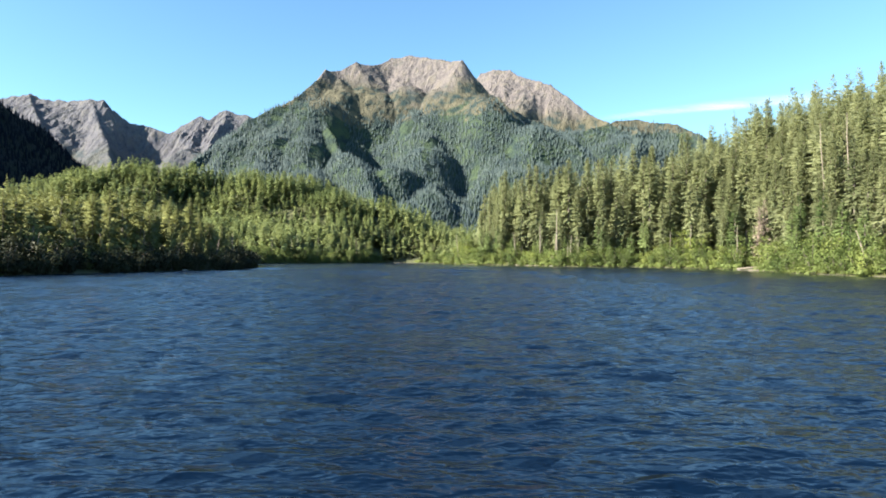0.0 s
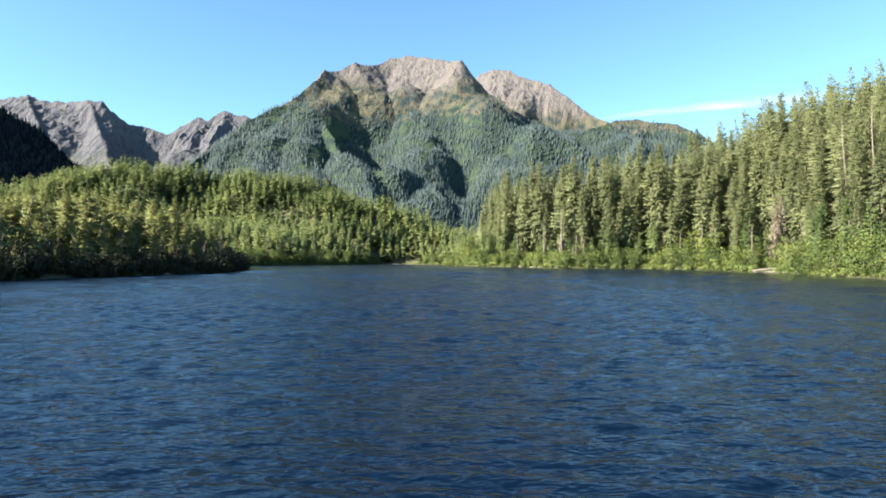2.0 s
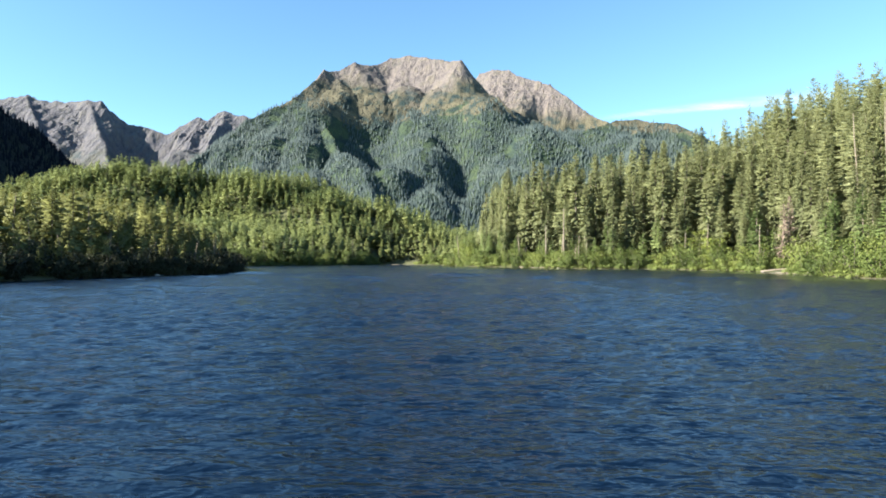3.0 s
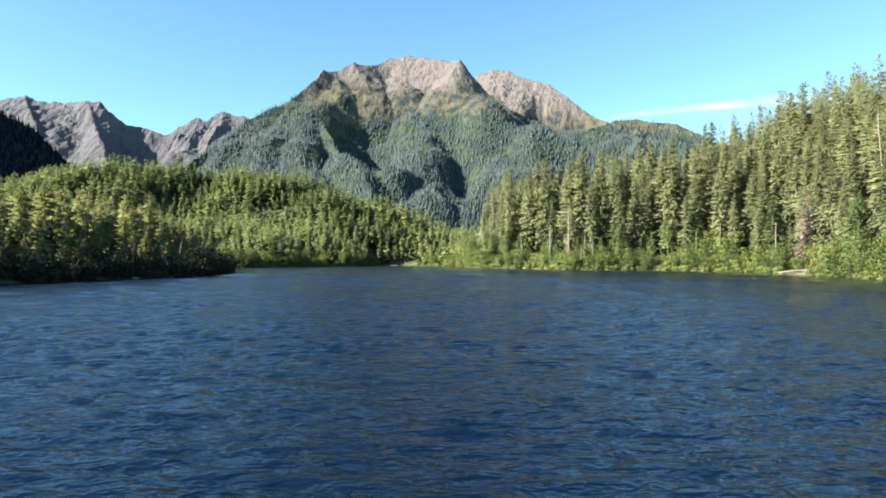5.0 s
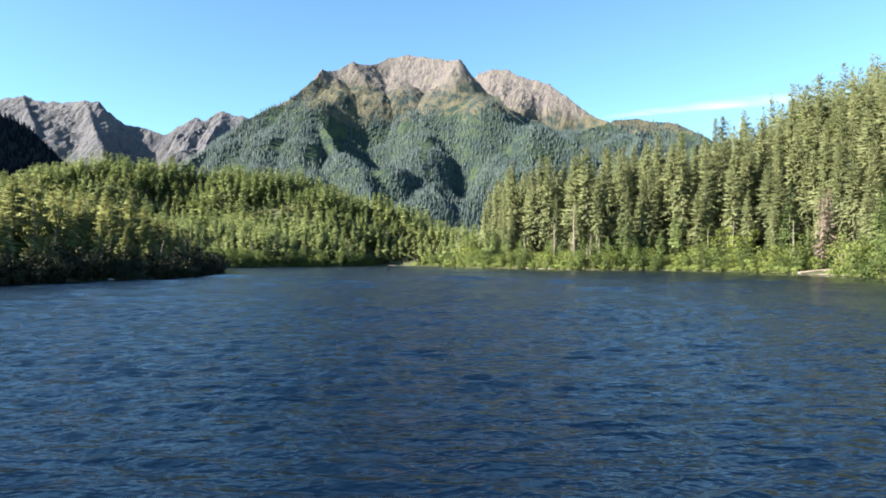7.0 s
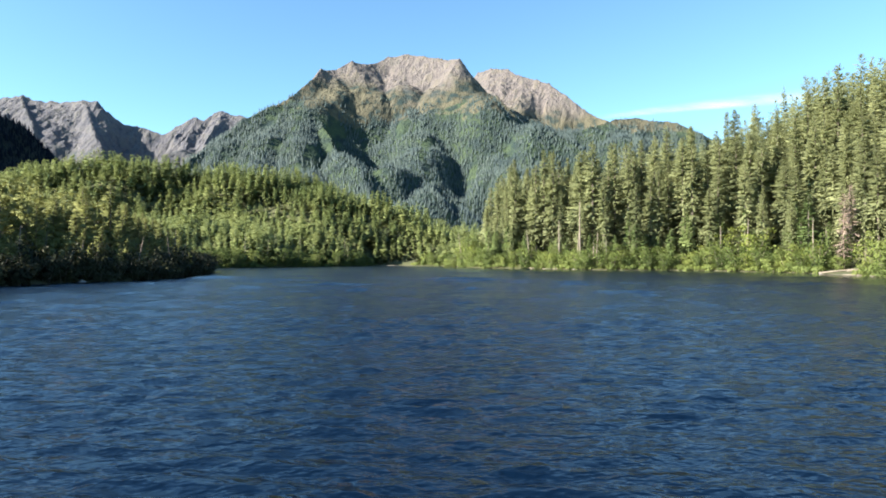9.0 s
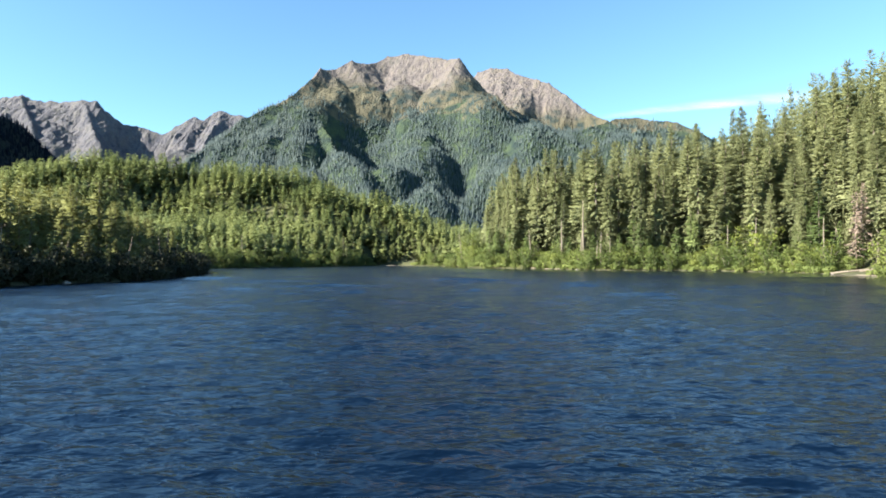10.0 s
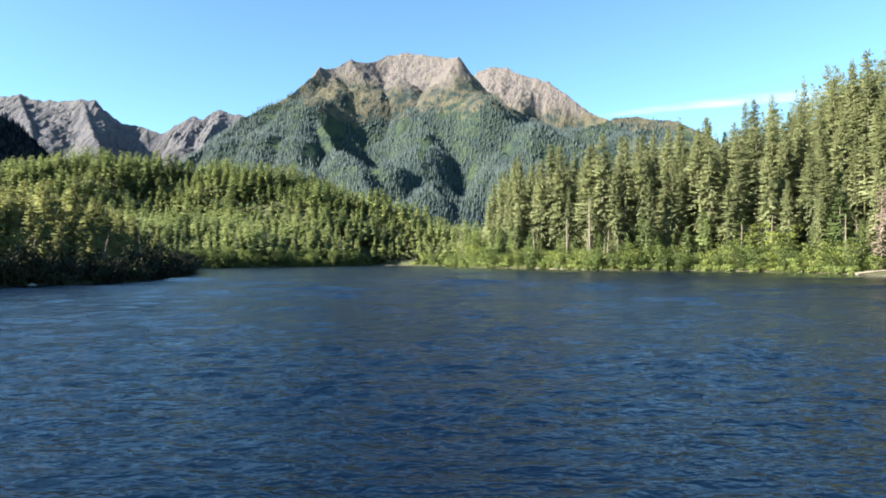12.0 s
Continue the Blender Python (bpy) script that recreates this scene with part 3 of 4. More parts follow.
def make_hemlock(rng, height, spread_, label):
    """A shorter shore conifer with an uneven, tufted crown."""
    ob = thing("hemlock_tree", label, "tree", "low woods on the point")
    bag, leaves = Bag(), Bag()
    sway = rng.uniform(-0.04, 0.04, 2) * height
    limb(bag, [(0, 0, -0.8), (sway[0], sway[1], height * 0.5), (0, 0, height * 0.95)], [height * 0.017, height * 0.011, 0.03], 6)
    centres, sizes = [], []
    h = height * rng.uniform(0.03, 0.12)
    while h < height:
        u = h / height
        r = spread_ * (1 - u) ** 0.55 * rng.uniform(0.6, 1.15)
        for k in range(3 if u < 0.85 else 1):
            a = rng.uniform(0, 6.28)
            q = r * rng.uniform(0.45, 1.0)
            centres.append((math.cos(a) * q + sway[0] * (1 - u), math.sin(a) * q + sway[1] * (1 - u), h + rng.uniform(-0.3, 0.5)))
            sizes.append(rng.uniform(0.55, 1.15) * (0.5 + 0.5 * spread_ / 3) * (1.1 - 0.5 * u))
            if k == 0 and u < 0.8:
                limb(bag, [(sway[0] * u, sway[1] * u, h - 0.5), centres[-1]], [0.07, 0.025], 4)
        h += rng.uniform(0.4, 0.7)
    clumps(leaves, rng, centres, sizes, 30, 0.25)
    part("trunk", bag.mesh("trunk", BARK), ob)
    part("crown", leaves.crown("crown", HEMLOCK, 0.6), ob)
    return ob


def make_shrub(rng, height, wide, label, leafy=50):
    """A leafy alder bush of several stems."""
    ob = thing("alder_shrub", label, "shrub", "shrubs along the shore")
    leaves = Bag()
    centres, sizes = [], []
    for k in range(5):
        bag = Bag()
        a, q = k * 1.257 + rng.uniform(-0.5, 0.5), rng.uniform(0.3, 1) * wide
        tip = (math.cos(a) * q, math.sin(a) * q, height * rng.uniform(0.6, 0.95))
        limb(bag, [(math.cos(a) * 0.2, math.sin(a) * 0.2, -0.4), (tip[0] * 0.5, tip[1] * 0.5, tip[2] * 0.6), tip], [0.07, 0.05, 0.02], 4)
        part("stem", bag.mesh("stem", BARK), ob)
        for u in (0.15, 0.35, 0.6, 0.8, 1.0):
            centres.append((tip[0] * u + rng.normal(0, 0.3), tip[1] * u + rng.normal(0, 0.3), tip[2] * u))
            sizes.append(rng.uniform(0.6, 1.05) * wide * 0.56)
    clumps(leaves, rng, centres, sizes, leafy, 0.23 if leafy > 30 else 0.27)
    part("crown", leaves.crown("crown", ALDER, 1.0, 0.3), ob)
    return ob


def scatter(rng, x0, x1, y0, y1, gap):
    """Uneven points about gap apart."""
    gx, gy = np.meshgrid(np.arange(x0, x1, gap), np.arange(y0, y1, gap))
    return (gx + rng.uniform(-0.45, 0.45, gx.shape) * gap).ravel(), (gy + rng.uniform(-0.45, 0.45, gy.shape) * gap).ravel()


def planted(protos, rng, x, y, z, size):
    """Copies of the prototypes at the places given, turned and scaled by chance; the prototypes take the first places."""
    for k in range(len(x)):
        m = Matrix.LocRotScale((x[k], y[k], z[k]), Euler((0, 0, rng.uniform(0, 6.28))), (size[k],) * 2 + (size[k] * rng.uniform(0.94, 1.06),))
        if k < len(protos):
            protos[k].matrix_basis = m
        else:
            chosen = protos[rng.integers(len(protos))]
            copy_thing(chosen, m @ Matrix.Diagonal((*(1 / q for q in chosen.scale), 1)))


def joined_forest(name, label, material, variants, rng, x, y, z, size, category="forest"):
    """Many far trees in one mesh, from a few crown shapes."""
    all_v, all_f, all_n, n = [], [], [], 0
    pick = rng.integers(len(variants), size=len(x))
    for k, (v, f) in enumerate(variants):
        v, f, own = outward(v, f, 0.15, 0.4, 0.3)
        idx = np.nonzero(pick == k)[0]
        if not len(idx):
            continue
        a = rng.uniform(0, 6.28, len(idx))
        c, s = np.cos(a)[:, None], np.sin(a)[:, None]
        q = size[idx][:, None]
        w = q * rng.uniform(0.85, 1.2, (len(idx), 1))
        vx = (v[None, :, 0] * c - v[None, :, 1] * s) * w + x[idx][:, None]
        vy = (v[None, :, 0] * s + v[None, :, 1] * c) * w + y[idx][:, None]
        vz = v[None, :, 2] * q + z[idx][:, None]
        all_v.append(np.stack([vx, vy, vz], -1).reshape(-1, 3))
        all_n.append(np.stack([own[None, :, 0] * c - own[None, :, 1] * s, own[None, :, 0] * s + own[None, :, 1] * c, own[None, :, 2] + 0 * c], -1).reshape(-1, 3))
        all_f.append((f[None] + (np.arange(len(idx)) * len(v))[:, None, None]).reshape(-1, 3) + n)
        n += len(idx) * len(v)
    return tagged(new(name, mesh_of(name, np.concatenate(all_v), np.concatenate(all_f), material, True, np.concatenate(all_n))), label, category, kind="stuff")


def crown_shape(seed, height, radius, bare, gap, per, twigs, width, power, droop=0.45):
    bag = Bag()
    spruce_crown(bag, np.random.default_rng(seed), height, radius, bare, gap, per, twigs, width, power, droop)
    limb(bag, [(0, 0, -1), (0, 0, height * 0.9)], [height * 0.011, 0.05], 3)
    return bag.arrays()


def cone_shape(seed, height, radius):
    """A far conifer: two ragged skirts."""
    rng = np.random.default_rng(seed)
    bag = Bag()
    for lo, hi, r in ((0.02, 0.72, 1.0), (0.42, 1.0, 0.62)):
        a = np.arange(5) * 2 * math.pi / 5 + rng.uniform(0, 1.2)
        q = radius * r * rng.uniform(0.65, 1.3, 5)
        v = [(0, 0, hi * height)] + [(math.cos(t) * p, math.sin(t) * p, (lo + rng.uniform(-0.03, 0.05)) * height) for t, p in zip(a, q)]
        bag.add(v, [(0, i, i % 5 + 1) for i in range(1, 6)])
    return bag.arrays()


# the tall spruces on the sunny shore
rng = np.random.default_rng(7)
px, py = scatter(rng, 8, 300, 60, 430, 7.0)
s = inland(px, py)
ok = (s > 6) & (s < 85) & (px > 12 + 0.25 * (py - 300)) & (px < 230) & (py > 80)
px, py, s = px[ok], py[ok], s[ok]
pz = land(px, py)
tall = (0.80 + 0.28 * rng.random(len(px))) * (0.60 + 0.40 * step(7, 15, s)) * (0.55 + 0.45 * step(8, 34, px)) * (1 - 0.14 * step(30, 75, s)) * (1 - (1 - step(170, 245, py)) * (0.24 - 0.10 * step(16, 34, s)))
tall *= 1 - 0.05 * step(86, 100, px) * step(195, 225, py) * (1 - step(116, 136, px))
order = np.argsort(s + 0.1 * rng.random(len(s)))
front = order[(py[order] > 105)][:190]
rest = np.setdiff1d(order, front)
protos = [make_spruce(rng, 45, r, b, "tall grey-green spruce with drooping layered boughs by the lake")
          for r, b in ((6.4, 0.12), (5.7, 0.18), (7.0, 0.10), (5.3, 0.22), (6.1, 0.15), (6.7, 0.18))]
near, beyond = front[py[front] < 232], front[py[front] >= 232]
planted(protos, rng, px[near], py[near], pz[near] - 0.3, tall[near] * 0.86)
protos = [make_spruce(rng, 45, r, b, "tall grey-green spruce in the dense stand at the lake's end", gap=1.5, twigs=15, twig=1.5)
          for r, b in ((6.7, 0.12), (6.0, 0.2), (7.3, 0.10), (5.6, 0.25))]
planted(protos, rng, px[beyond], py[beyond], pz[beyond] - 0.3, tall[beyond])
shapes = [crown_shape(60 + k, 45, r, b, 1.5, 8, 4, 0.15, 0.55) for k, (r, b) in enumerate(((6.6, 0.4), (6.0, 0.4), (7.0, 0.4), (5.6, 0.4)))]
fx_, fy_ = scatter(rng, 60, 240, 100, 400, 5.5)
fs = inland(fx_, fy_)
ok = (fs > 20) & (fs < 72) & (fx_ > 95) & (fy_ > 120)
fx_, fy_, fs = fx_[ok], fy_[ok], fs[ok]
fill = (0.70 + 0.26 * rng.random(len(fx_))) * (1 - 0.10 * step(30, 75, fs)) * (1 - (1 - step(170, 245, fy_)) * 0.16)
lower = lambda x, y: 1.04 - 0.20 * step(88, 104, x) * step(195, 225, y) * (1 - step(116, 136, x))
fill *= lower(fx_, fy_)
px_rest, py_rest = px[rest], py[rest]
px, py, pz = np.concatenate([px[rest], fx_]), np.concatenate([py[rest], fy_]), np.concatenate([pz[rest], land(fx_, fy_)])
tall = np.concatenate([tall[rest] * lower(px_rest, py_rest), fill])
joined_forest("spruce_forest", "dense spruce forest climbing the hillside above the shore", SPRUCE, shapes, rng, px, py, pz - 0.3, tall)

# young conifers in front of them
yx, yy = scatter(rng, 5, 140, 95, 330, 5.0)
ys_ = inland(yx, yy)
pick = rng.permutation(np.nonzero((ys_ > 3.5) & (ys_ < 11) & (yx > 8) & (np.hypot(yx - 97, yy - 188) > 11))[0])[:85]
yx, yy = yx[pick], yy[pick]
young = [make_spruce(rng, h, r, 0.06, "young bright green conifer in front of the tall spruces", YOUNG, 0.75, "young_conifer", "young conifers along the shore", 0.8, 6)
         for h, r in ((15, 2.9), (12, 2.6), (18, 3.2), (10, 2.4))]
planted(young, rng, yx, yy, land(yx, yy) - 0.2, rng.uniform(0.7, 1.2, len(yx)))

# the low woods on the point
px, py = scatter(rng, -330, -50, 60, 300, 4.4)
s = inland(px, py)
ok = (s > 0.3) & (s < 75) & (px < -50) & (py + 0.35 * px < 215)
px, py, s = px[ok], py[ok], s[ok]
pz = land(px, py)
size = (0.80 + 0.50 * rng.random(len(px))) * (0.42 + 0.66 * step(0.5, 17, s))
order = np.argsort(s)
front, rest = order[:240], order[240:]
protos = [make_hemlock(rng, h, w, "low olive-green shore conifer with an uneven tufted crown")
          for h, w in ((10.5, 2.8), (9, 3.1), (11.5, 3.0), (8.5, 2.7), (10, 3.3))]
protos += [make_spruce(rng, h, r, 0.05, "low olive-green shore conifer with short layered boughs", HEMLOCK, 0.62, "hemlock_tree", "low woods on the point", 0.62, 9)
           for h, r in ((12, 2.9), (10.5, 2.8), (13, 3.2))]
planted(protos, rng, px[front], py[front], pz[front] - 0.2, size[front])
shapes = [crown_shape(80 + k, 15, r, 0.3, 1.0, 7, 1, 0.38, 0.5) for k, r in enumerate((3.2, 3.7, 2.9, 3.4))]
size *= 0.82
joined_forest("low_forest", "low olive-green conifer woods behind the shore", HEMLOCK, shapes, rng, px[rest], py[rest], pz[rest] - 0.2, size[rest])

# the wooded knoll and the far shore
px, py = scatter(rng, -420, 40, 270, 560, 4.9)
s = inland(px, py)
ok = (s > 2) & (px < 12 + 0.25 * (py - 300)) & ((py > 300) | (s > 0)) & (py + 0.35 * px > 205) & (py < 482) & ((s < 190) | (px < -40))
px, py, s = px[ok], py[ok], s[ok]
pz = land(px, py)
size = (0.66 + 0.40 * rng.random(len(px)) + 0.55 * fbm(px / 28, py / 28, 2, 90)) * (0.75 + 0.25 * step(2, 20, s))
shapes = [crown_shape(100 + k, 14.5, r, 0.10, 1.4, 8, 1, 0.30, 0.5) for k, r in enumerate((3.6, 4.2, 3.2, 3.9))]
joined_forest("knoll_forest", "bright green conifer forest on the rounded knoll", KNOLL, shapes, rng, px, py, pz - 0.3, size)

# shrubs along the sunny shore
shrubs = [make_shrub(rng, h, w, "bright green leafy alder bush at the water's edge") for h, w in ((5.0, 2.8), (6.5, 3.0), (3.6, 2.6), (9.0, 3.4))]
px, py = scatter(rng, -110, 125, 95, 370, 3.2)
s = inland(px, py)
ok = (s > -0.4) & (s < 7) & (py < 370)
px, py = px[ok], py[ok]
sunny = (px > -8) | (py > 290)
keep = rng.permutation(np.nonzero(sunny & (np.hypot(px - 97, py - 188) > 11))[0])[:290]
px_left, py_left = px[~sunny], py[~sunny]
px, py = px[keep], py[keep]
planted(shrubs, rng, px, py, land(px, py) - 0.1, rng.uniform(0.6, 1.2, len(px)))

# woods on the mountains
cones = [cone_shape(k, 24, r) for k, r in enumerate((3.9, 4.5, 3.4, 3.8))]


def wooded(xs, ys, z, x0, x1, y0, y1, gap, treeline, label, size, needles):
    px, py = scatter(rng, x0, x1, y0, y1, gap)
    pz = sample(xs, ys, z, px, py)
    edge = treeline + 110 * fbm(px / 250, py / 250, 4, 70) + rng.exponential(38, len(px))
    open_ground = fbm(px / 110, py / 240, 3, 77) > 0.22
    ok = (pz < edge) & (pz > 25) & (rng.random(len(px)) < 0.94) & ~(open_ground & (pz > edge - 380))
    px, py, pz = px[ok], py[ok], pz[ok]
    joined_forest("mountain_forest", label, needles, cones, rng, px, py, pz - 1, size * rng.uniform(0.55, 1.35, len(px)))


wooded(mx, my, main_z, -1400, 1650, 1950, 3500, 9.2, 640, "dark spruce woods on the mountain's flanks, tinted blue for haze", 0.80, HAZEWOOD)
wooded(sx, sy, side_z, -900, -450, 600, 1650, 6.5, 900, "spruce woods on the steep slope, coloured dark for its shade", 0.42, SHADEWOOD)

# undergrowth at the foot of the low woods, its leaf colour darkened for shade
brush = [make_shrub(rng, h, w, "evergreen brush overhanging the water, coloured dark for the shade", 24) for h, w in ((3.4, 2.4), (4.8, 2.8), (2.6, 2.2))]
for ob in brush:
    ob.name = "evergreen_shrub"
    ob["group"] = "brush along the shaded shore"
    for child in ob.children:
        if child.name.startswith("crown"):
            child.data.materials[0] = SHADE_BRUSH
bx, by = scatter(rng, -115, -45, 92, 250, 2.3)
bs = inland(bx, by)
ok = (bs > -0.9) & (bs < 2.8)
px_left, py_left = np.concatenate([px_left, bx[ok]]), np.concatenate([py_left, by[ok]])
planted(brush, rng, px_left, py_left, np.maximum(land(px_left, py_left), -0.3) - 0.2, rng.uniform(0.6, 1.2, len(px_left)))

# low growth hanging over the water along the sunny shores
bx, by = scatter(rng, -110, 130, 95, 372, 1.9)
bs = inland(bx, by)
ok = (bs > -0.7) & (bs < 2.2) & ((bx > -8) | (by > 285)) & (np.hypot(bx - 97, by - 188) > 10) & (rng.random(len(bx)) < 0.9)
bx, by = bx[ok], by[ok]
tufts = []
for k in range(4):
    bag = Bag()
    centres = rng.uniform(-0.9, 0.9, (7, 3)) * np.array([1, 1, 0.35]) + np.array([0, 0, 0.7])
    clumps(bag, rng, centres, np.full(7, 0.7), 16, 0.24)
    tufts.append(bag.arrays())
joined_forest("undergrowth", "low leafy green growth hanging over the water's edge", ALDER, tufts, rng, bx, by, np.maximum(land(bx, by), -0.2), rng.uniform(0.6, 1.5, len(bx)), "undergrowth")


# ---- dead wood ----
def make_snag(rng, height, girth, lean, stubs, wood=None):
    """A bleached dead trunk with broken stubs."""
    ob = thing("dead_tree", "bleached bare dead trunk standing among the shore trees", "dead tree", "snags along the shore")
    bag = Bag()
    bend = rng.uniform(-0.02, 0.02) * height
    limb(bag, [(0, 0, -0.8), (lean[0] * 0.45 + bend, lean[1] * 0.5, height * 0.5), (lean[0] * 0.8, lean[1] * 0.8, height * 0.82), (lean[0], lean[1], height)],
         [girth, girth * 0.75, girth * 0.5, girth * 0.18], 7)
    part("trunk", bag.mesh("trunk", wood or DEADWOOD, True), ob)
    for k in range(stubs):
        bag = Bag()
        u, a = rng.uniform(0.3, 0.97), rng.uniform(0, 6.28)
        q = (0.35 + (1 - u)) * height * rng.uniform(0.05, 0.11) * (1.5 if stubs > 25 else 1)
        foot = Vector((lean[0] * u, lean[1] * u, height * u))
        limb(bag, [foot, foot + Vector((math.cos(a) * q * 0.6, math.sin(a) * q * 0.6, q * 0.05)), foot + Vector((math.cos(a) * q, math.sin(a) * q, -q * rng.uniform(-0.2, 0.4)))], [girth * 0.22, girth * 0.15, 0.01], 4)
        part("branch", bag.mesh("branch", wood or DEADWOOD), ob)
    if stubs > 25:
        bag = Bag()
        spruce_crown(bag, rng, height, 2.6, 0.22, 0.9, 6, 5, 0.025, 0.45, 0.35, 0.75)
        part("crown", bag.mesh("crown", wood), ob, "thin brown dead twigs")
    return ob


def stand(ob, x, y, sink=0.2):
    ob.matrix_basis = Matrix.Translation((x, y, float(land(x, y)) - sink))
    return ob


for x, y, h, g, lean, stubs in ((8.5, 322, 15, 0.26, (-1.6, 0), 2), (34.5, 284, 14, 0.28, (-1.6, 0.3), 3), (33, 283, 6, 0.2, (-1.2, 0), 1), (45, 282, 17, 0.32, (0.1, 0), 2),
                                (51.5, 277, 12, 0.26, (0.1, 0), 1), (53, 280, 23, 0.36, (-0.3, 0), 4), (55, 267, 9, 0.24, (0.1, 0), 1), (57, 270, 12, 0.26, (0.2, 0), 2),
                                (60, 268, 9, 0.26, (-0.2, 0), 1), (110.5, 167, 36, 0.24, (0.3, 0), 6), (111.5, 178.5, 36, 0.22, (-1.0, 0), 6),
                                (103, 199, 20, 0.17, (0.2, 0), 40), (105.5, 200, 22, 0.17, (-0.3, 0), 34), (92, 132, 9, 0.22, (-2.4, 0.2), 12),
                                (97, 238, 15, 0.22, (0.5, 0), 2), (90, 240, 13, 0.2, (-0.3, 0), 1), (104, 215, 14, 0.2, (0.4, 0), 2)):
    while y > 205 and inland(x, y) > 4.5:    # the snags stand in front of the living trees
        x, y = x - 0.004 * x, y - 0.004 * (y - 30)
    stand(make_snag(rng, h, g, lean, stubs, GREYWOOD if stubs > 25 else DEADWOOD), x, y)

# bare grey snags leaning out of the brush on the point
for x, y, h, lean in ((-60, 160, 7, (1.6, -0.6)), (-59, 173, 8, (-1.0, 0.0)), (-64, 148, 6, (1.3, -1.0)), (-71, 129, 7, (-1.5, -0.5)),
                      (-66, 190, 9.5, (0.5, 0.0)), (-76, 113, 6.5, (1.7, -0.6)), (-69, 140, 8, (0.6, -0.4)), (-61, 182, 6.5, (1.4, -0.3))):
    stand(make_snag(rng, h, 0.13, lean, 14, GREYWOOD), x, y)


for k in range(14):
    x, y = rng.uniform(-88, -42), 0.0
    y = 300 + (x + 88) * 1.0 + rng.uniform(2, 9)
    if float(inland(x, y)) > 1:
        stand(make_snag(rng, rng.uniform(8, 14), 0.13, (rng.uniform(-0.8, 0.8), 0), 3), x, y)


def make_log(length, girth, stubs):
    ob = thing("driftwood_log", "sun-bleached driftwood log lying on the gravel shore", "log", "driftwood along the shore")
    bag = Bag()
    limb(bag, [(-length / 2, 0, 0), (-length * 0.2, girth * 0.5, girth * 0.1), (length * 0.2, girth * 0.3, 0), (length / 2, 0, 0)], [girth * 0.65, girth * 0.8, girth * 0.95, girth], 8)
    part("trunk", bag.mesh("trunk", DEADWOOD, True), ob)
    for k in range(stubs):
        bag = Bag()
        a = k * 6.28 / stubs
        limb(bag, [(length / 2 - 0.1, 0, 0), (length / 2 + 0.35, math.cos(a) * girth * 1.6, math.sin(a) * girth * 1.6), (length / 2 + 0.6, math.cos(a) * girth * 2.6, math.sin(a) * girth * 2.4)], [girth * 0.4, girth * 0.25, 0.03], 5)
        part("root", bag.mesh("root", DEADWOOD), ob)
    return ob


for x, y, length, girth, turn, rise, stubs in ((102.0, 194.0, 16, 0.26, -12, 6, 6), (102.0, 191.6, 7, 0.19, 2, 5, 0), (101.5, 189.4, 6, 0.16, 16, 4, 0), (91.8, 178, 6.5, 0.18, -68, 0, 0),
                                               (33, 277.5, 8, 0.24, -55, 0, 4), (39, 267, 7, 0.2, -50, 1, 0), (50.5, 254.6, 8, 0.22, -15, 1, 5), (55, 253.0, 5, 0.16, -10, 3, 0),
                                               (90, 168, 5, 0.17, -75, 0, 0), (93.5, 216, 5, 0.16, 70, 2, 0), (-28, 363, 9, 0.18, 5, 0, 0), (88.6, 146, 4, 0.14, 80, 3, 3)):
    ob = make_log(length, girth, stubs)
    ob.matrix_basis = pose(x, y, max(float(land(x, y)), 0.0) + girth * 0.7, 0, -rise, turn)


def make_boulder(rng, size):
    ob = thing("shore_boulder", "pale weathered boulder at the water's edge", "rock")
    bm = bmesh.new()
    bmesh.ops.create_icosphere(bm, subdivisions=3, radius=size)
    shift = Vector(rng.uniform(0, 50, 3))
    for v in bm.verts:
        v.co *= 1 + 0.35 * noise.noise(v.co * 1.3 / size + shift)
        v.co.z *= 0.7
    me = bpy.data.meshes.new("stone")
    bm.to_mesh(me)
    bm.free()
    me.materials.append(STONE)
    part("stone", me, ob)
    return ob


STONE = bark_material("pale_stone", (0.15, 0.14, 0.125), (0.32, 0.30, 0.275))
for x, y, q in ((89.7, 165.0, 0.45), (95.6, 197.0, 0.35), (88.4, 160, 0.4), (-60.5, 143, 0.7), (45.5, 256, 0.4)):
    stand(make_boulder(rng, q), x, y, 0.05)

# ---- the grassy flat on the far shore ----
GRASS = foliage("shore_grass", (0.06, 0.075, 0.02), (0.15, 0.165, 0.045), (0.26, 0.25, 0.085), 0.3, 0.35)
gx, gy = scatter(rng, -100, 130, 95, 372, 0.6)
s = inland(gx, gy)
ok = (np.hypot(gx - 97, gy - 188) > 11) & (s > -0.3) & (s < np.where(gx < 25, 4.5, 1.6)) & ((gx > -10) | (gy > 285))
gx, gy = gx[ok], gy[ok]
n = len(gx)
bag = Bag()
sprays(bag, rng, np.stack([gx, gy, land(gx, gy) - 0.05], -1), rng.uniform(0, 6.28, n), rng.uniform(0.3, 0.6, n), np.full(n, -1.6), np.full(n, 0.16), 0.0)
tagged(new("grass", bag.mesh("grass", GRASS)), "yellow-green sedge along the water's edge", "grass", kind="stuff")


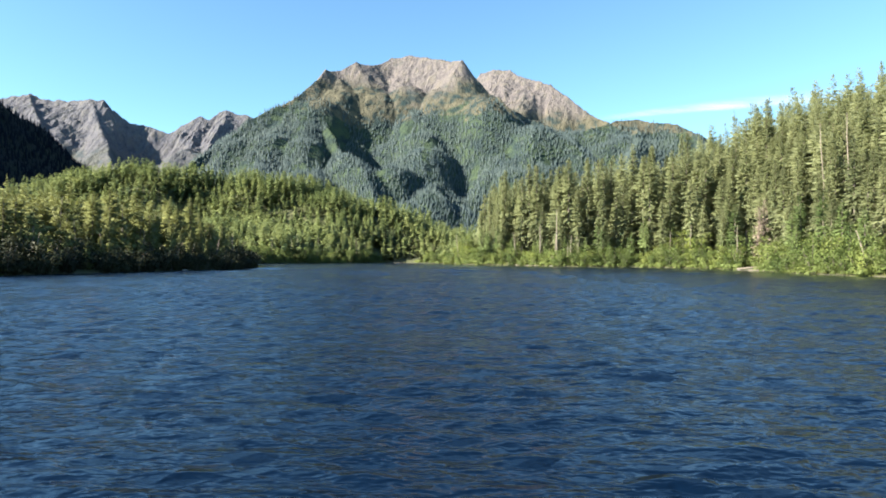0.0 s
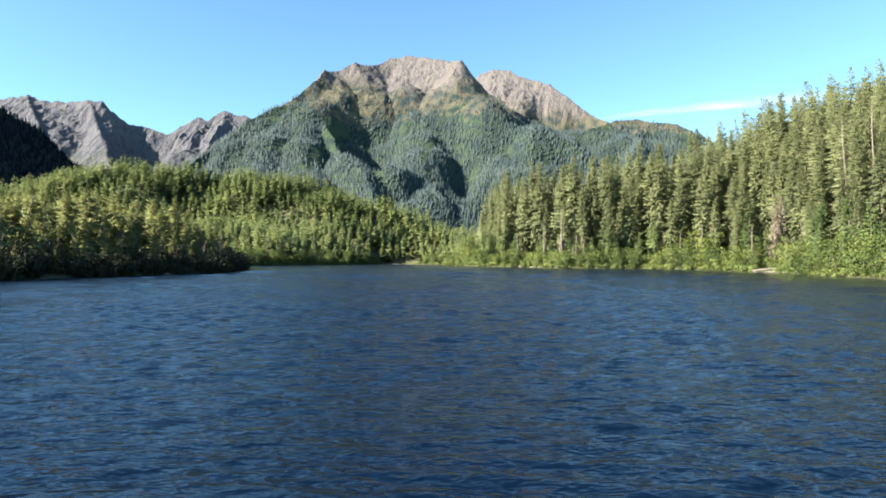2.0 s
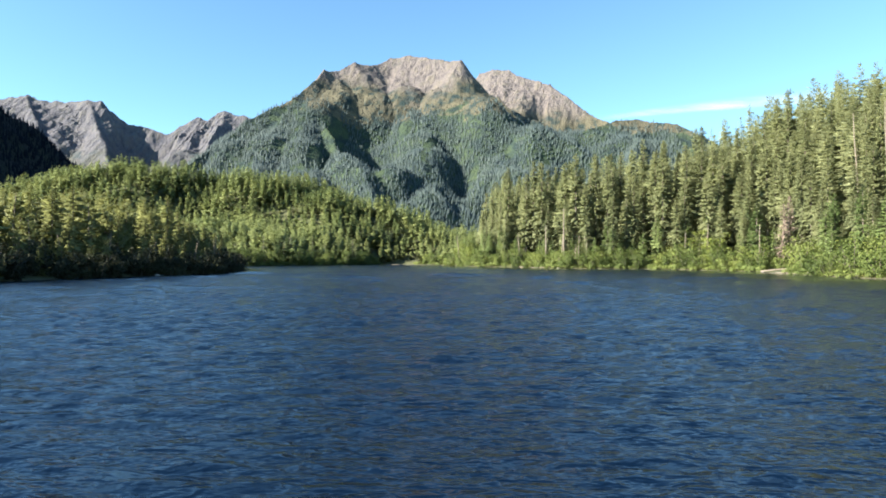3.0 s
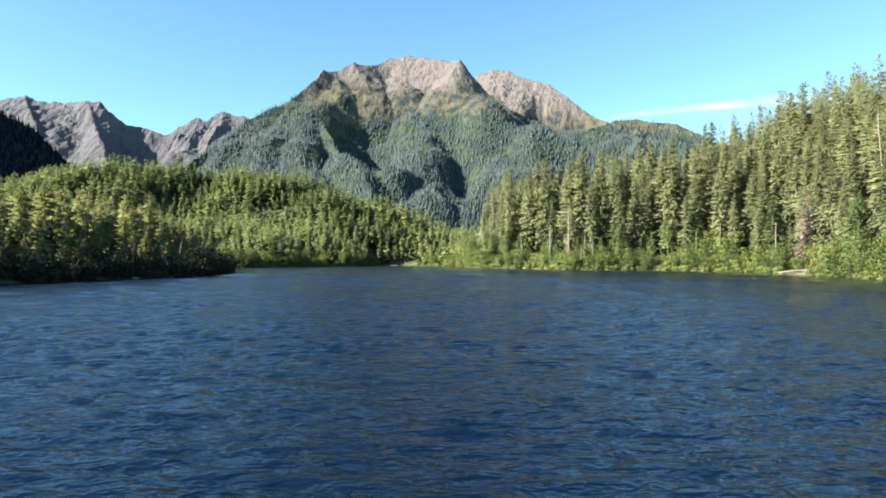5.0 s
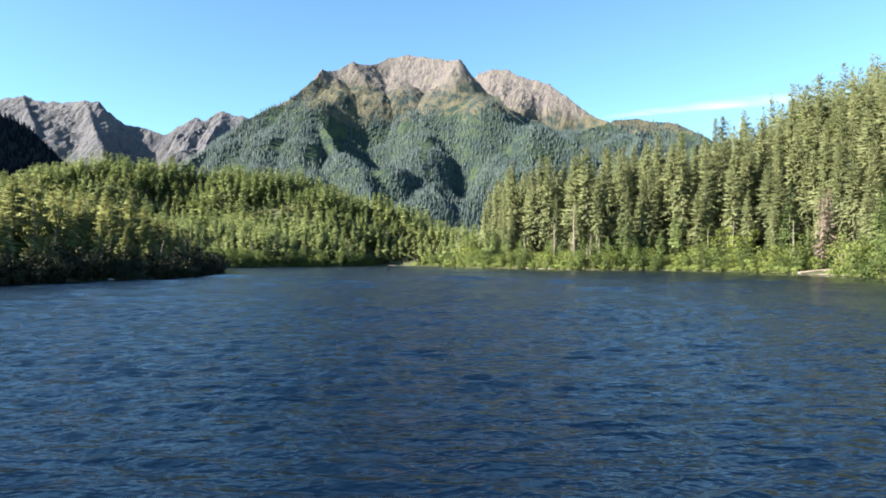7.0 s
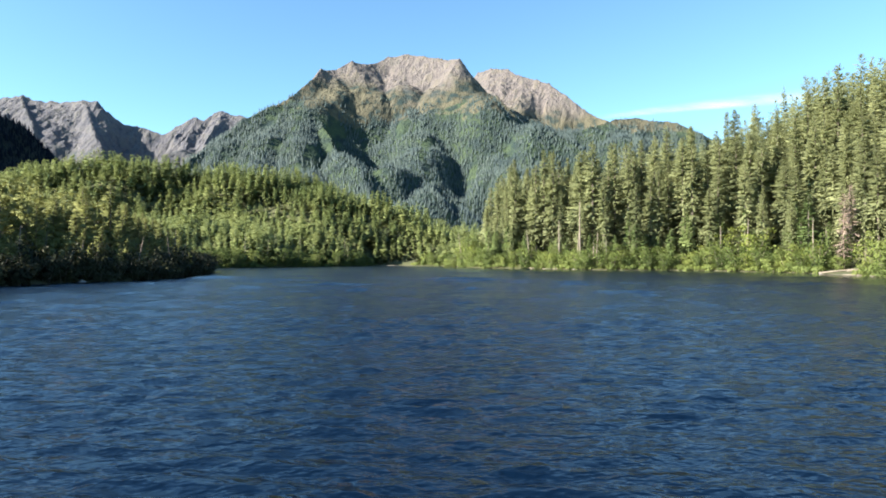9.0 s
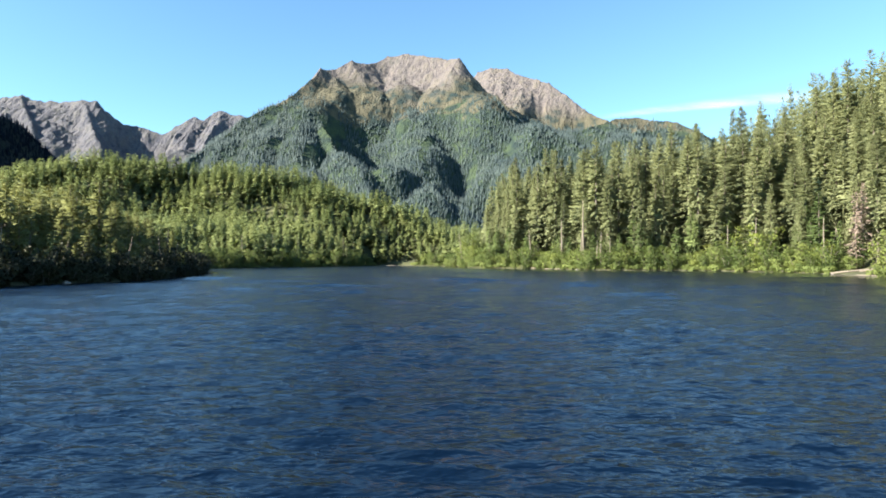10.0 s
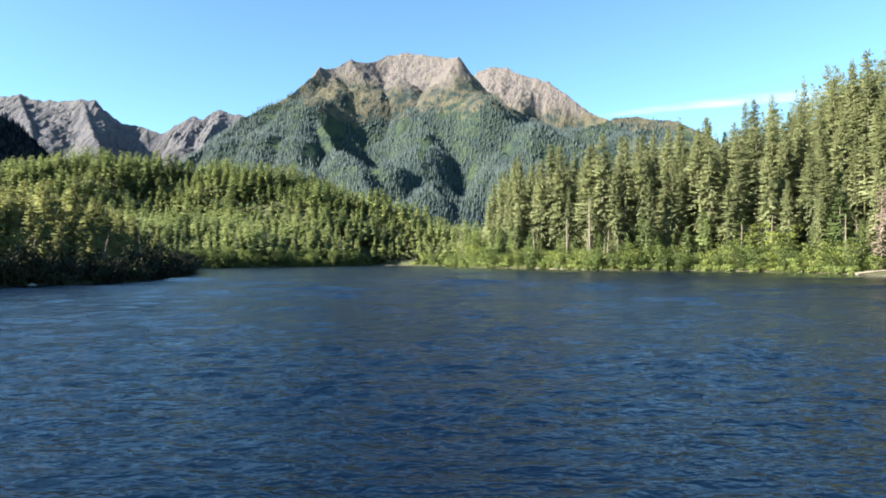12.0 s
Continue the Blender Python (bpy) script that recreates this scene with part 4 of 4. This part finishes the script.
# ---- the thin cloud ----
def cloud_material():
    s = Nodes("thin_cloud")
    co = s.node("TexCoord").outputs["Generated"]
    sep = s.node("SeparateXYZ")
    s.join(co, sep.inputs[0])
    mp = s.node("Mapping")
    mp.inputs["Scale"].default_value = (3.0, 1.0, 5.0)
    mp.inputs["Rotation"].default_value = (0, 0.25, 0)
    s.join(co, mp.inputs["Vector"])
    wisp = s.noise(mp.outputs[0], 2.0, 5.0, 0.6)
    wisp = s.smooth(wisp, 0.30, 0.75)
    uv = s.node("UVMap")
    across = s.node("SeparateXYZ")
    s.join(uv.outputs[0], across.inputs[0])
    v = across.outputs["Y"]
    edge = s.math("MULTIPLY", s.smooth(v, 0.0, 0.28), s.smooth(s.math("SUBTRACT", 1.0, v), 0.0, 0.75))
    ends = s.math("MULTIPLY", s.smooth(across.outputs["X"], 0.0, 0.18), s.smooth(s.math("SUBTRACT", 1.0, across.outputs["X"]), 0.0, 0.4))
    a = s.math("MULTIPLY", s.math("MULTIPLY", edge, ends), s.math("ADD", s.math("MULTIPLY", wisp, 0.7), 0.3))
    s.join(s.math("MULTIPLY", a, 0.34), s.b.inputs["Alpha"])
    s.b.inputs["Base Color"].default_value = (0.85, 0.86, 0.88, 1)
    s.b.inputs["Roughness"].default_value = 1.0
    s.b.inputs["Specular IOR Level"].default_value = 0.0
    return s.m


us, vs = np.linspace(0, 1, 60), np.linspace(0, 1, 9)
uu, vv = np.meshgrid(us, vs)
low = 1065 + 225 * uu + 12 * np.sin(uu * 5)
cz = low + vv * (45 + 130 * uu)
me = grid_mesh("cloud", us, vs, cz, cloud_material())
flat = np.stack([1080 + 2500 * uu, 4790 + 30 * np.sin(uu * 3), cz], -1).reshape(-1, 3).astype(np.float32)
me.vertices.foreach_set("co", flat.ravel())
layer = me.uv_layers.new(name="UVMap")
index = np.zeros(len(me.loops), np.int32)
me.loops.foreach_get("vertex_index", index)
layer.data.foreach_set("uv", np.stack([uu.ravel()[index], vv.ravel()[index]], -1).astype(np.float32).ravel())
me.update()
tagged(new("cloud", me), "thin white streak of high cloud", "cloud", kind="structure")


# ---- pale leafy willows among the shore trees ----
willows = []
for h, w in ((12, 3.6), (9, 3.2), (10.5, 3.9)):
    ob = make_shrub(rng, h, w, "pale yellow-green willow with several slender stems", 60)
    ob.name = "willow_tree"
    ob["category"], ob["group"] = "tree", "willows along the shore"
    for child in ob.children:
        if child.name.startswith("crown"):
            child.data.materials[0] = WILLOW
    willows.append(ob)
wx_, wy_ = np.array([11.0, 14.5, 18.0, 9.0, 91.0, 92.5, 87.0, 100.0, 95.5, 98.0]), np.array([322.0, 312.0, 318.0, 332.0, 238.0, 224.0, 244.0, 208.0, 150.0, 164.0])
planted(willows, rng, wx_, wy_, land(wx_, wy_) - 0.2, np.array([1.1, 1.0, 0.9, 1.0, 1.1, 1.15, 0.9, 0.9, 0.85, 0.8]))
